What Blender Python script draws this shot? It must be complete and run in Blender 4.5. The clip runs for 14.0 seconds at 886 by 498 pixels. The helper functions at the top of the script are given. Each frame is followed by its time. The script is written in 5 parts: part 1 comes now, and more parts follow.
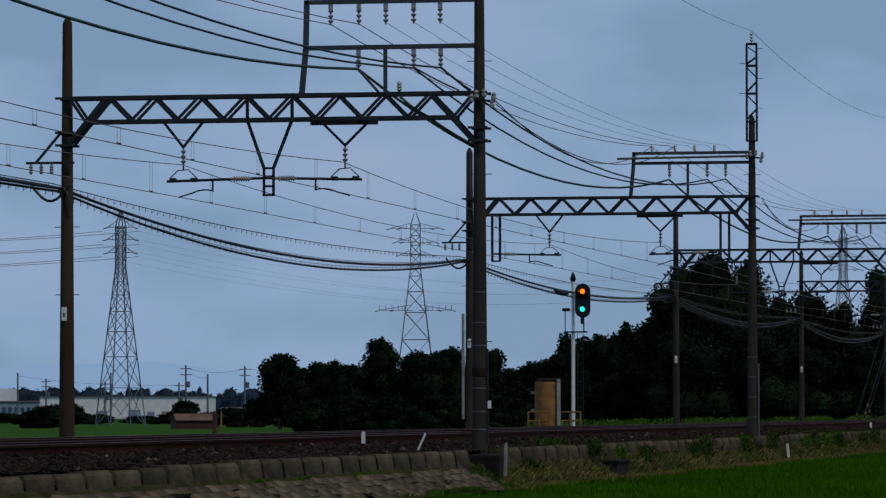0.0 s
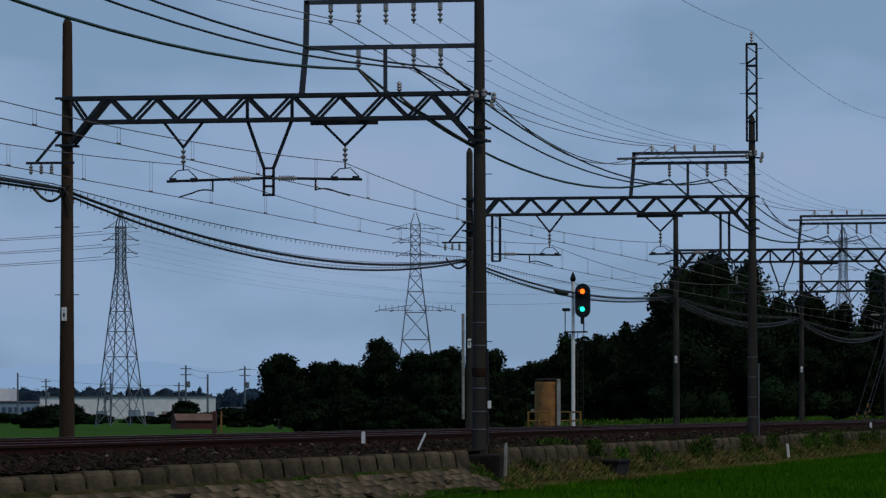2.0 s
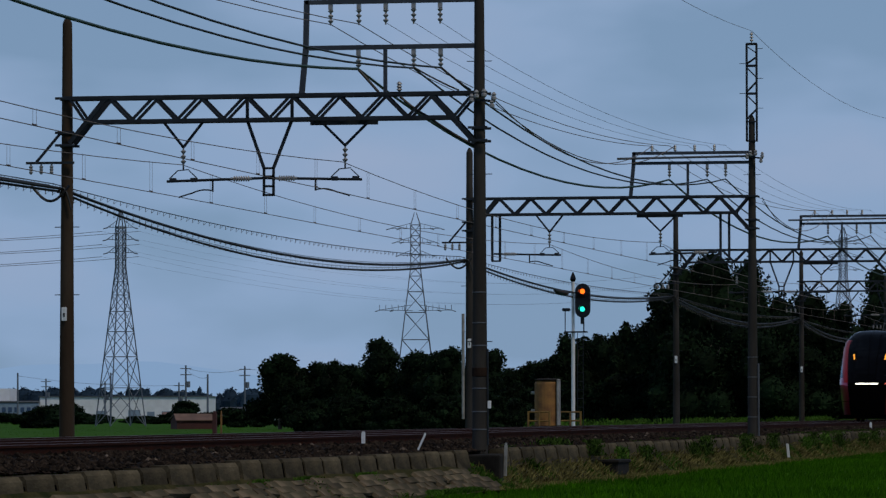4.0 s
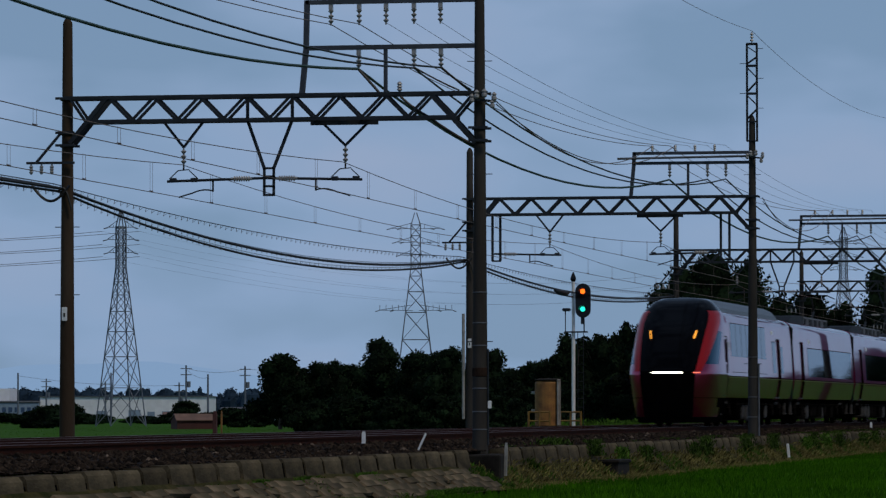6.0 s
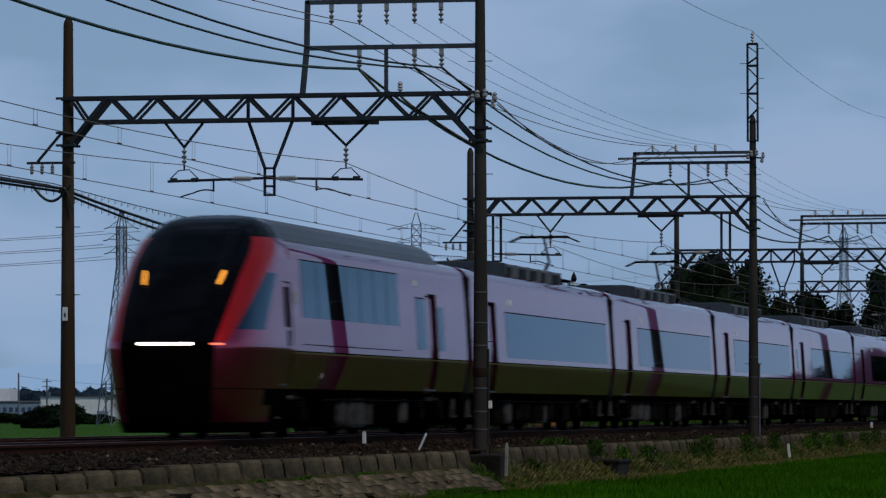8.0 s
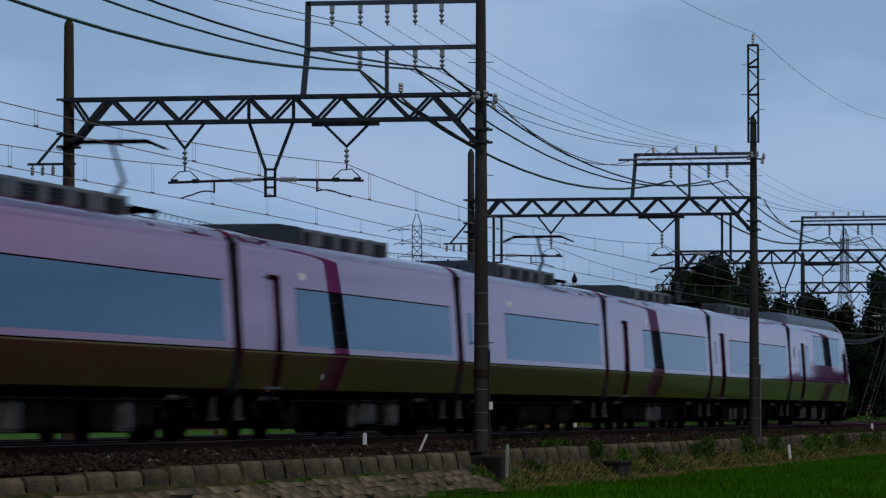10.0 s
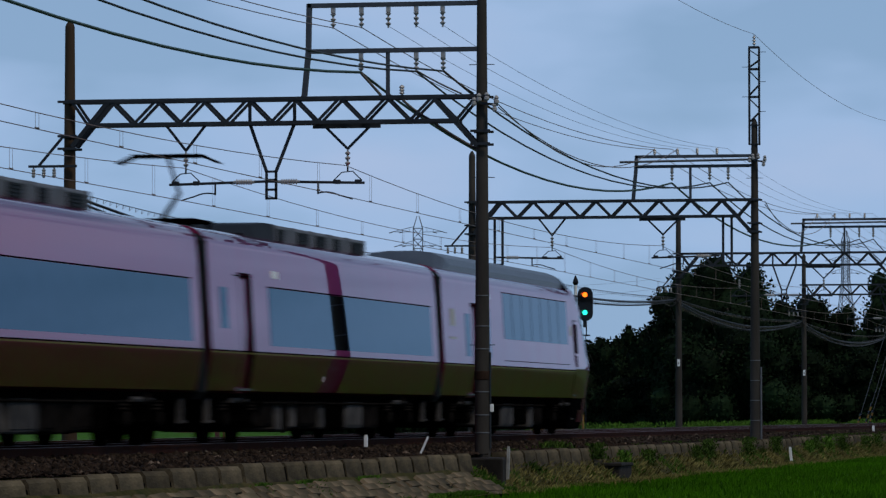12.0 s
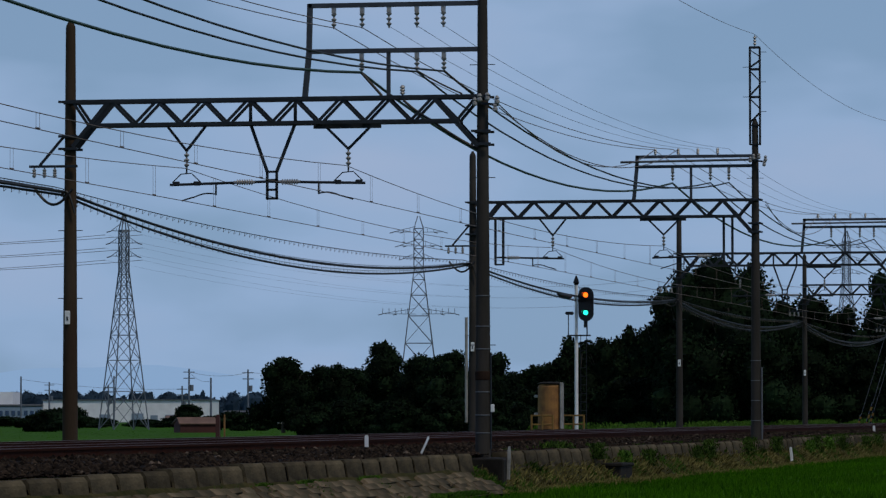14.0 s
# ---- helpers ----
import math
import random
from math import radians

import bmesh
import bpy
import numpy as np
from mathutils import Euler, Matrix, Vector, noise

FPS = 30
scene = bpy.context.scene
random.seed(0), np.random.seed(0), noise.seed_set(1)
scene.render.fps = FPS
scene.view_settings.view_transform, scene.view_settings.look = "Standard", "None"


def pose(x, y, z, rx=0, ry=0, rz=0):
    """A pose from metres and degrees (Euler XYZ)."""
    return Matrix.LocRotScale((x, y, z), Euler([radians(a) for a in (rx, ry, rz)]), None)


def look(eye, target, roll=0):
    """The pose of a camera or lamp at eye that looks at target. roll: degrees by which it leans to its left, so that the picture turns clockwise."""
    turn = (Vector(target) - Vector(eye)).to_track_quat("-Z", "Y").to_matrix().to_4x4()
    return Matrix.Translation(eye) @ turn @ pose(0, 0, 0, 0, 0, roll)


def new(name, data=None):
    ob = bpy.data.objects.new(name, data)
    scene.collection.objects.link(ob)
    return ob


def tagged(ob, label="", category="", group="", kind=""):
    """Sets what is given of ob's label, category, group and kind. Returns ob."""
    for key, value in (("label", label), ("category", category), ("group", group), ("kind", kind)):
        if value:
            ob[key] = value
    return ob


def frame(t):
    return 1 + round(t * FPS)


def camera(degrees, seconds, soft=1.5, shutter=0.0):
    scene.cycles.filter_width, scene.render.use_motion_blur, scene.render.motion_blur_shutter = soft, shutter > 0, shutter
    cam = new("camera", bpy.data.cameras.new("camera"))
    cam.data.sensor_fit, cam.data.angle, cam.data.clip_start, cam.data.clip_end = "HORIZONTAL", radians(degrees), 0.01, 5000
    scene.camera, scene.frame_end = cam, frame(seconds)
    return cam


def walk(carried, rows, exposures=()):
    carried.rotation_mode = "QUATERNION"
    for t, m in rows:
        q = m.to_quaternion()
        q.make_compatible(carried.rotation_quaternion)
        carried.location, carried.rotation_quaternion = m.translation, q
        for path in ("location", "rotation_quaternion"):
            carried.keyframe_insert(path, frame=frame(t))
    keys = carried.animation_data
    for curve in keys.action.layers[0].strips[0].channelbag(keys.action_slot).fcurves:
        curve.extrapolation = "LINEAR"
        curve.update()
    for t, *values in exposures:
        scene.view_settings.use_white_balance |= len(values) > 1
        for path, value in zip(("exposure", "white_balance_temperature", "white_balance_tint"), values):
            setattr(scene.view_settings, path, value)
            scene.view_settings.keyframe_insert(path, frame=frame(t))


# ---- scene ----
cam = camera(11.017, 14.0, soft=1.3, shutter=0.5)
YAW, PITCH, ROLL, EYE_H = 10.7548, 2.0185, -0.0796, 0.495
# slow settling of the tripod head: seconds, turn to the left, tilt up (degrees)
SETTLE = ((0, 0, 0), (5.5, 0, 0), (6, .0035, 0), (7.5, .009, 0), (8, .0106, 0), (10.5, .0211, .0226), (11, .0233, .0303),
          (11.5, .0247, .0352), (12, .0317, .0423), (13, .0331, .0423), (14, .0402, .0437))
walk(cam, [(t, pose(0, 0, EYE_H, 90 + PITCH + b, 0, YAW + a) @ pose(0, 0, 0, 0, 0, ROLL)) for t, a, b in SETTLE],
     exposures=[(0, 0.0), (5.5, -0.02), (6.5, -0.07), (7.5, -0.03), (8, 0.07), (10.5, 0.28), (11, 0.32), (12, 0.38), (13, 0.40), (13.5, 0.26), (14, 0.12)])

# ---- world and sun ----
SUN_EL, SUN_AZ = 54.0, 128.0      # azimuth clockwise from +Y
world = bpy.data.worlds.new("sky")
scene.world = world
world.use_nodes = True
wn, wl = world.node_tree.nodes, world.node_tree.links
sky = wn.new("ShaderNodeTexSky")
sky.sky_type = 'NISHITA'
sky.sun_disc = False
sky.sun_elevation, sky.sun_rotation = radians(SUN_EL), radians(-SUN_AZ)
sky.air_density, sky.dust_density, sky.ozone_density, sky.altitude = 1.0, 0.3, 4.0, 0
coord = wn.new("ShaderNodeTexCoord")
stretch = wn.new("ShaderNodeMapping")
stretch.inputs["Scale"].default_value = (8, 8, 21)
wl.new(coord.outputs["Generated"], stretch.inputs["Vector"])
cloud = wn.new("ShaderNodeTexNoise")
cloud.inputs["Scale"].default_value, cloud.inputs["Detail"].default_value, cloud.inputs["Roughness"].default_value = 1.4, 4, 0.46
wl.new(stretch.outputs["Vector"], cloud.inputs["Vector"])
veil = wn.new("ShaderNodeMapRange")
veil.inputs["From Min"].default_value, veil.inputs["From Max"].default_value = 0.40, 0.68
veil.inputs["To Min"].default_value, veil.inputs["To Max"].default_value = 0.0, 1.0
wl.new(cloud.outputs["Fac"], veil.inputs["Value"])
tint = wn.new("ShaderNodeMixRGB")
tint.blend_type = 'MULTIPLY'
tint.inputs["Fac"].default_value = 1.0
tint.inputs["Color2"].default_value = (0.34, 0.36, 0.40, 1)
wl.new(sky.outputs["Color"], tint.inputs["Color1"])
over = wn.new("ShaderNodeMixRGB")
over.inputs["Color2"].default_value = (3.3, 4.35, 7.0, 1)
split = wn.new("ShaderNodeSeparateXYZ")
wl.new(coord.outputs["Generated"], split.inputs["Vector"])
low = wn.new("ShaderNodeMapRange")          # haze thins out with height
low.interpolation_type = 'SMOOTHSTEP'
low.inputs["From Min"].default_value, low.inputs["From Max"].default_value = 0.02, 0.45
low.inputs["To Min"].default_value, low.inputs["To Max"].default_value = 0.8, 0.12
wl.new(split.outputs["Z"], low.inputs["Value"])
both = wn.new("ShaderNodeMath")
both.operation = 'MULTIPLY_ADD'
both.use_clamp = True
wl.new(veil.outputs["Result"], both.inputs[0])
both.inputs[1].default_value = 0.5
wl.new(low.outputs["Result"], both.inputs[2])
pale = wn.new("ShaderNodeMixRGB")           # thin pinkish clouds in the haze
pale.inputs["Color1"].default_value = (3.02, 4.76, 7.36, 1)
pale.inputs["Color2"].default_value = (3.95, 5.18, 7.5, 1)
wl.new(veil.outputs["Result"], pale.inputs["Fac"])
wl.new(pale.outputs["Color"], over.inputs["Color2"])
wl.new(both.outputs["Value"], over.inputs["Fac"])
wl.new(tint.outputs["Color"], over.inputs["Color1"])
back = wn["Background"]
back.inputs["Strength"].default_value = 0.075
wl.new(over.outputs["Color"], back.inputs["Color"])
sun = new("sun", bpy.data.lights.new("sun", 'SUN'))
sun.data.energy, sun.data.angle, sun.data.color = 1.15, radians(12), (1.0, 0.90, 0.76)
a_, e_ = radians(SUN_AZ), radians(SUN_EL)
sun.matrix_world = look((0, 0, 40), (-math.sin(a_) * math.cos(e_), -math.cos(a_) * math.cos(e_), 40 - math.sin(e_)))


# ---- materials ----
def material(name, base, rough=0.7, metal=0.0, vary=0.25, scale=3.0, bump=0.2, grain=40.0, second=None, spec=0.5, coat=0.0,
             random_tone=0.0, island=False, stretch_z=1.0, stretch_y=1.0):
    """Base colour broken up by a broad stain and a fine grain, with a fine relief."""
    m = bpy.data.materials.new(name)
    m.use_nodes = True
    n, l = m.node_tree.nodes, m.node_tree.links
    b = n["Principled BSDF"]
    b.inputs["Metallic"].default_value = metal
    b.inputs["Specular IOR Level"].default_value = spec
    b.inputs["Coat Weight"].default_value = coat
    b.inputs["Coat Roughness"].default_value = 0.03
    tc = n.new("ShaderNodeTexCoord")
    mp = n.new("ShaderNodeMapping")
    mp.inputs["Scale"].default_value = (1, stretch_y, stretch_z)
    l.new(tc.outputs["Object"], mp.inputs["Vector"])
    big = n.new("ShaderNodeTexNoise")
    big.inputs["Scale"].default_value, big.inputs["Detail"].default_value = scale, 5
    fine = n.new("ShaderNodeTexNoise")
    fine.inputs["Scale"].default_value, fine.inputs["Detail"].default_value = grain, 3
    for t in (big, fine):
        l.new(mp.outputs["Vector"], t.inputs["Vector"])
    ramp = n.new("ShaderNodeValToRGB")
    dark = second or tuple(c * (1 - vary * 1.6) for c in base)
    ramp.color_ramp.elements[0].position, ramp.color_ramp.elements[0].color = 0.33, (*dark, 1)
    ramp.color_ramp.elements[1].position, ramp.color_ramp.elements[1].color = 0.66, (*base, 1)
    l.new(big.outputs["Fac"], ramp.inputs["Fac"])
    mix = n.new("ShaderNodeMixRGB")
    mix.blend_type = 'MULTIPLY'
    mix.inputs["Fac"].default_value = vary
    l.new(ramp.outputs["Color"], mix.inputs["Color1"])
    l.new(fine.outputs["Color"], mix.inputs["Color2"])
    bw = n.new("ShaderNodeRGBToBW")
    l.new(fine.outputs["Color"], bw.inputs["Color"])
    l.new(bw.outputs["Val"], mix.inputs["Color2"])
    colour = mix.outputs["Color"]
    if random_tone:
        src = n.new("ShaderNodeNewGeometry").outputs["Random Per Island"] if island else n.new("ShaderNodeObjectInfo").outputs["Random"]
        mr = n.new("ShaderNodeMapRange")
        mr.inputs["To Min"].default_value, mr.inputs["To Max"].default_value = 1 - random_tone, 1 + random_tone
        l.new(src, mr.inputs["Value"])
        hs = n.new("ShaderNodeHueSaturation")
        l.new(mr.outputs["Result"], hs.inputs["Value"])
        l.new(colour, hs.inputs["Color"])
        colour = hs.outputs["Color"]
    l.new(colour, b.inputs["Base Color"])
    rr = n.new("ShaderNodeMapRange")
    rr.inputs["To Min"].default_value, rr.inputs["To Max"].default_value = max(0.02, rough * 0.85), min(1, rough * 1.15)
    l.new(big.outputs["Fac"], rr.inputs["Value"])
    l.new(rr.outputs["Result"], b.inputs["Roughness"])
    if bump:
        bp = n.new("ShaderNodeBump")
        bp.inputs["Strength"].default_value, bp.inputs["Distance"].default_value = bump, 0.02
        l.new(fine.outputs["Fac"], bp.inputs["Height"])
        l.new(bp.outputs["Normal"], b.inputs["Normal"])
    return m


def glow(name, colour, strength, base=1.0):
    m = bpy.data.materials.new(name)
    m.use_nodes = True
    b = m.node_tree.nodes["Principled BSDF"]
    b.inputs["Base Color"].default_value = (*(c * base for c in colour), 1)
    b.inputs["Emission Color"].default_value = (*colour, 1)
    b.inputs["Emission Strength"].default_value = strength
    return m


POLE = material("weathered_concrete_pole", (0.064, 0.057, 0.050), 0.85, vary=0.4, scale=1.2, grain=30, stretch_z=0.3, spec=0.2)
POLE_B = material("rust_stained_brown_pole", (0.078, 0.058, 0.041), 0.85, vary=0.45, scale=1.0, grain=30, stretch_z=0.25, spec=0.15, second=(0.045, 0.026, 0.014))
STEEL = material("weathered_painted_steel", (0.032, 0.039, 0.050), 0.7, metal=0.0, scale=2.0, grain=50, spec=0.2)
STEEL_L = material("galvanised_steel", (0.13, 0.14, 0.16), 0.6, metal=0.2, scale=3, grain=60)
PORCELAIN = material("glazed_porcelain", (0.34, 0.33, 0.33), 0.3, vary=0.15, bump=0)
WIRE = material("weathered_copper_wire", (0.20, 0.145, 0.12), 0.6, bump=0)
CABLE = material("black_cable_sheath", (0.015, 0.015, 0.017), 0.6, bump=0)
GREENWIRE = material("green_cable_sheath", (0.03, 0.075, 0.055), 0.6, bump=0)
RAIL_SIDE = material("rust_brown_rail_steel", (0.045, 0.013, 0.006), 0.95, scale=3, grain=60, spec=0.08)
RAIL_HEAD = material("worn_rail_head", (0.40, 0.31, 0.33), 0.38, metal=0.9, vary=0.3, scale=2, bump=0)
BALLAST = material("brown_ballast", (0.022, 0.014, 0.010), 0.95, vary=0.5, scale=1.5, grain=14, bump=1.0, spec=0.05)
STONE = material("ballast_stone", (0.036, 0.025, 0.018), 0.95, vary=0.4, scale=20, grain=60, random_tone=0.85, island=True, spec=0.06)
PALESTONE = material("pale_ballast_stone", (0.20, 0.15, 0.115), 0.9, vary=0.3, scale=20, grain=60, random_tone=0.6, island=True, spec=0.1)
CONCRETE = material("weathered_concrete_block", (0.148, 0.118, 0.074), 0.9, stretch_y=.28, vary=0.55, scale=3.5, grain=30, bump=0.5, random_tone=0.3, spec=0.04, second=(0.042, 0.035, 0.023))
DARKCON = material("dark_concrete", (0.034, 0.030, 0.026), 0.9, vary=0.4, scale=3, grain=30, bump=0.4, spec=0.12)
LUSH = material("lush_weed_leaf", (0.085, 0.19, 0.022), 0.8, vary=0.3, scale=1.0, grain=8, random_tone=0.5, island=True, bump=0, spec=0.08)
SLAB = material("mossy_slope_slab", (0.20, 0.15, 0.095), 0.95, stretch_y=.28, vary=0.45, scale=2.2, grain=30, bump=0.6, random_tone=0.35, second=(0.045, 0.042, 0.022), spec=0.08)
SOIL = material("soil_and_rice_field", (0.045, 0.14, 0.003), 0.95, vary=0.35, scale=0.15, grain=6, second=(0.028, 0.09, 0.002), bump=0.5, spec=0.05)
BANK = material("dry_earth_bank", (0.085, 0.070, 0.028), 0.95, vary=0.5, scale=2.5, grain=18, second=(0.028, 0.034, 0.010), bump=0.8, spec=0.03)
RICE = material("rice_leaf", (0.055, 0.18, 0.003), 0.8, vary=0.3, scale=0.25, grain=5, random_tone=0.25, island=True, bump=0, spec=0.05)
WEED = material("weed_leaf", (0.05, 0.10, 0.012), 0.8, vary=0.3, scale=1.5, grain=8, random_tone=0.5, island=True, bump=0, spec=0.1)
DRYGRASS = material("dry_grass", (0.30, 0.26, 0.09), 0.9, vary=0.3, scale=1.5, grain=8, random_tone=0.6, island=True, bump=0, spec=0.05)
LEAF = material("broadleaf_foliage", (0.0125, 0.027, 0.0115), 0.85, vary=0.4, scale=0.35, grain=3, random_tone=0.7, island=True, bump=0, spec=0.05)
BARK = material("tree_bark", (0.09, 0.07, 0.05), 0.9, scale=4, grain=20)
RED = material("metallic_red_paint", (0.46, 0.028, 0.085), 0.30, metal=1.0, vary=0.06, scale=0.8, grain=300, bump=0, coat=0.92)
RED.node_tree.nodes["Principled BSDF"].inputs["Specular Tint"].default_value = (0.42, 0.33, 0.49, 1)
BLACKP = material("gloss_black_panel", (0.006, 0.006, 0.008), 0.15, vary=0.1, bump=0, spec=0.25)
# blue of the reflected sky is put into the glass's own tint
GLASS = material("sky_tinted_window_glass", (0.065, 0.090, 0.120), 0.03, metal=1.0, vary=0.1, bump=0)
GLASS.node_tree.nodes["Principled BSDF"].inputs["Specular Tint"].default_value = (0.62, 0.73, 0.80, 1)
GOLD = material("gold_line_paint", (0.34, 0.22, 0.06), 0.3, metal=0.6, vary=0.1, bump=0)
UNDER = material("near_black_underframe", (0.0025, 0.0022, 0.002), 0.95, vary=0.4, scale=3, grain=30, spec=0.0)
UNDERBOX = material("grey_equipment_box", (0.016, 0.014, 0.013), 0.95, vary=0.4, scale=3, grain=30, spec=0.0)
PALEBOX = material("dusty_pale_equipment_box", (0.105, 0.094, 0.088), 0.8, vary=0.5, scale=3, grain=30, spec=0.1)
ROOFGREY = material("smooth_grey_roof_cover", (0.06, 0.075, 0.10), 0.35, vary=0.2, scale=2, grain=20, spec=0.3)
ROOFDARK = material("dark_roof_fairing", (0.010, 0.011, 0.013), 0.6, vary=0.2, scale=1, grain=20, bump=0, spec=0.1)
UNIT = material("grey_roof_unit", (0.12, 0.13, 0.15), 0.6, vary=0.3, scale=2, grain=20, spec=0.2)
LINE = material("matt_black_line", (0.003, 0.003, 0.0035), 0.9, bump=0, spec=0.0)
# shade of the doorway recess, put into a dark red colour
JAMB = material("dark_red_jamb_shade", (0.012, 0.003, 0.004), 0.8, bump=0, spec=0.05)
RUBBER = material("black_rubber_bellows", (0.006, 0.006, 0.007), 0.9, spec=0.1)
WHITE = material("white_paint", (0.85, 0.86, 0.86), 0.55, vary=0.1, scale=4, grain=30)
CREAM = material("faded_cream_steel", (0.42, 0.41, 0.38), 0.7, vary=0.3, scale=4, grain=30)
YELLOW = material("yellow_paint", (0.30, 0.17, 0.025), 0.7, vary=0.45, scale=5, grain=30, second=(0.15, 0.07, 0.02))
OCHRE = material("ochre_painted_steel", (0.42, 0.20, 0.05), 0.75, vary=0.45, scale=3, grain=30, second=(0.2, 0.085, 0.025))
WALLW = material("pale_metal_cladding", (0.82, 0.83, 0.86), 0.6, vary=0.08, scale=0.6, grain=6)
WALLB = material("blue_grey_cladding", (0.24, 0.32, 0.42), 0.6, vary=0.15, scale=0.5, grain=6)
SCREEN = material("black_tinted_windscreen", (0.002, 0.002, 0.003), 0.08, vary=0.1, bump=0, spec=0.05)
# train red brightened in the colour, standing for light on the pillars
PILLAR = material("red_paint_lit_look", (0.50, 0.009, 0.012), 0.3, metal=0.6, vary=0.06, scale=0.8, grain=200, bump=0, coat=0.4, spec=0.0)
STEEL_B = material("blue_grey_painted_steel", (0.07, 0.082, 0.105), 0.65, scale=2, grain=50, spec=0.25)
BANDING = material("dark_rusty_band", (0.035, 0.02, 0.014), 0.9, scale=5, grain=50, spec=0.1)
# distance haze on the hills is painted in as an even blue self-glow
HAZE = glow("far_hills_haze_glow", (0.222, 0.348, 0.545), 0.95, 0.02)
# bluish lift of the base colour paints haze over the woods
FARGREEN = material("far_woods_painted_haze", (0.035, 0.065, 0.105), 0.95, vary=0.4, scale=0.05, grain=0.6, bump=0, spec=0.05)
# pale blue-grey base carries painted haze for pylons and distant poles
PYLON = material("galvanised_pylon_painted_haze", (0.15, 0.18, 0.23), 0.7, vary=0.2, scale=0.4, grain=5, bump=0)
THINWIRE = material("thin_aluminium_wire", (0.16, 0.17, 0.2), 0.5, bump=0)
ROOFTILE = material("brown_roof_sheet", (0.22, 0.13, 0.10), 0.8, scale=1, grain=10)
SHEDWALL = material("dark_red_shed_boards", (0.09, 0.028, 0.025), 0.9, scale=1, grain=10)
LAMP_O = glow("orange_signal_glow", (1.0, 0.13, 0.008), 2.4)
LAMP_G = glow("green_signal_glow", (0.02, 0.80, 0.55), 1.8)
LAMP_W = glow("white_headlight_glow", (1.0, 0.94, 0.78), 5)
LAMP_A = glow("amber_marker_glow", (1.0, 0.38, 0.04), 1.3)
GLOW_R = glow("red_bar_glow", (1.0, 0.16, 0.10), 1.5)


# ---- mesh helpers ----
HEX = [(0, 3, 2, 1), (4, 5, 6, 7), (0, 1, 5, 4), (1, 2, 6, 5), (2, 3, 7, 6), (3, 0, 4, 7)]


def part(name, bm, mat, parent=None, label="", smooth=False):
    """Links a bmesh as one mesh object under a thing or under a part."""
    me = bpy.data.meshes.new(name)
    bm.to_mesh(me)
    bm.free()
    if smooth:
        for p in me.polygons:
            p.use_smooth = True
        me.set_sharp_from_angle(angle=radians(28))
    me.materials.append(mat)
    ob = new(name, me)
    if parent is not None:
        ob.parent = parent
    if label:
        tagged(ob, label)
    return ob


def raw(name, verts, faces, mat, parent=None, smooth=False, crease=28):
    me = bpy.data.meshes.new(name)
    me.from_pydata([tuple(v) for v in verts], [], [tuple(f) for f in faces])
    me.materials.append(mat)
    if smooth:
        for p in me.polygons:
            p.use_smooth = True
        me.set_sharp_from_angle(angle=radians(crease))
    ob = new(name, me)
    if parent is not None:
        ob.parent = parent
    return ob


def empty(name, x, y, z, label, category, group="", rz=0):
    ob = new(name)
    ob.matrix_basis = pose(x, y, z, 0, 0, rz)
    return tagged(ob, label, category, group)


def bm_new():
    return bmesh.new()


def box(bm, x0, x1, y0, y1, z0, z1, bevel=0.0):
    r = bmesh.ops.create_cube(bm, size=1)
    vs = r["verts"]
    for v in vs:
        v.co = Vector(((x0 + x1) / 2 + v.co.x * (x1 - x0), (y0 + y1) / 2 + v.co.y * (y1 - y0), (z0 + z1) / 2 + v.co.z * (z1 - z0)))
    if bevel:
        es = list({e for v in vs for e in v.link_edges})
        bmesh.ops.bevel(bm, geom=es, offset=bevel, segments=1, affect='EDGES')
    return bm


def rod(bm, p, q, r0, r1=None, seg=8, caps=True):
    """A round bar from p to q."""
    p, q = Vector(p), Vector(q)
    r1 = r0 if r1 is None else r1
    d = (q - p).normalized()
    u = d.orthogonal().normalized()
    w = d.cross(u)
    a, b = [], []
    for i in range(seg):
        k = 2 * math.pi * i / seg
        o = u * math.cos(k) + w * math.sin(k)
        a.append(bm.verts.new(p + o * r0))
        b.append(bm.verts.new(q + o * r1))
    for i in range(seg):
        j = (i + 1) % seg
        bm.faces.new((a[i], a[j], b[j], b[i]))
    if caps:
        bm.faces.new(a[::-1])
        bm.faces.new(b)
    return bm


def bar(bm, p, q, w, h, up=(0, 1, 0)):
    """A square-edged bar from p to q; w is measured along 'up', h across it."""
    p, q = Vector(p), Vector(q)
    d = (q - p).normalized()
    a = Vector(up)
    a = (a - d * a.dot(d)).normalized() * w / 2
    b = d.cross(a).normalized() * h / 2
    v = [bm.verts.new(e + s * a + t * b) for e in (p, q) for s, t in ((1, 1), (-1, 1), (-1, -1), (1, -1))]
    for i in range(4):
        j = (i + 1) % 4
        bm.faces.new((v[i], v[j], v[4 + j], v[4 + i]))
    bm.faces.new(v[3::-1])
    bm.faces.new(v[4:])
    return bm


def turned(bm, rings, seg=12, x=0, y=0, z=0):
    """A turned body: rings of (radius, height)."""
    rows = [[bm.verts.new((x + r * math.cos(2 * math.pi * i / seg), y + r * math.sin(2 * math.pi * i / seg), z + h)) for i in range(seg)] for r, h in rings]
    for a, b in zip(rows, rows[1:]):
        for i in range(seg):
            j = (i + 1) % seg
            bm.faces.new((a[i], a[j], b[j], b[i]))
    bm.faces.new(rows[0][::-1])
    bm.faces.new(rows[-1])
    return bm


def wire_points(p, q, sag, n=14):
    p, q = Vector(p), Vector(q)
    return [p.lerp(q, i / n) - Vector((0, 0, 4 * sag * (i / n) * (1 - i / n))) for i in range(n + 1)]


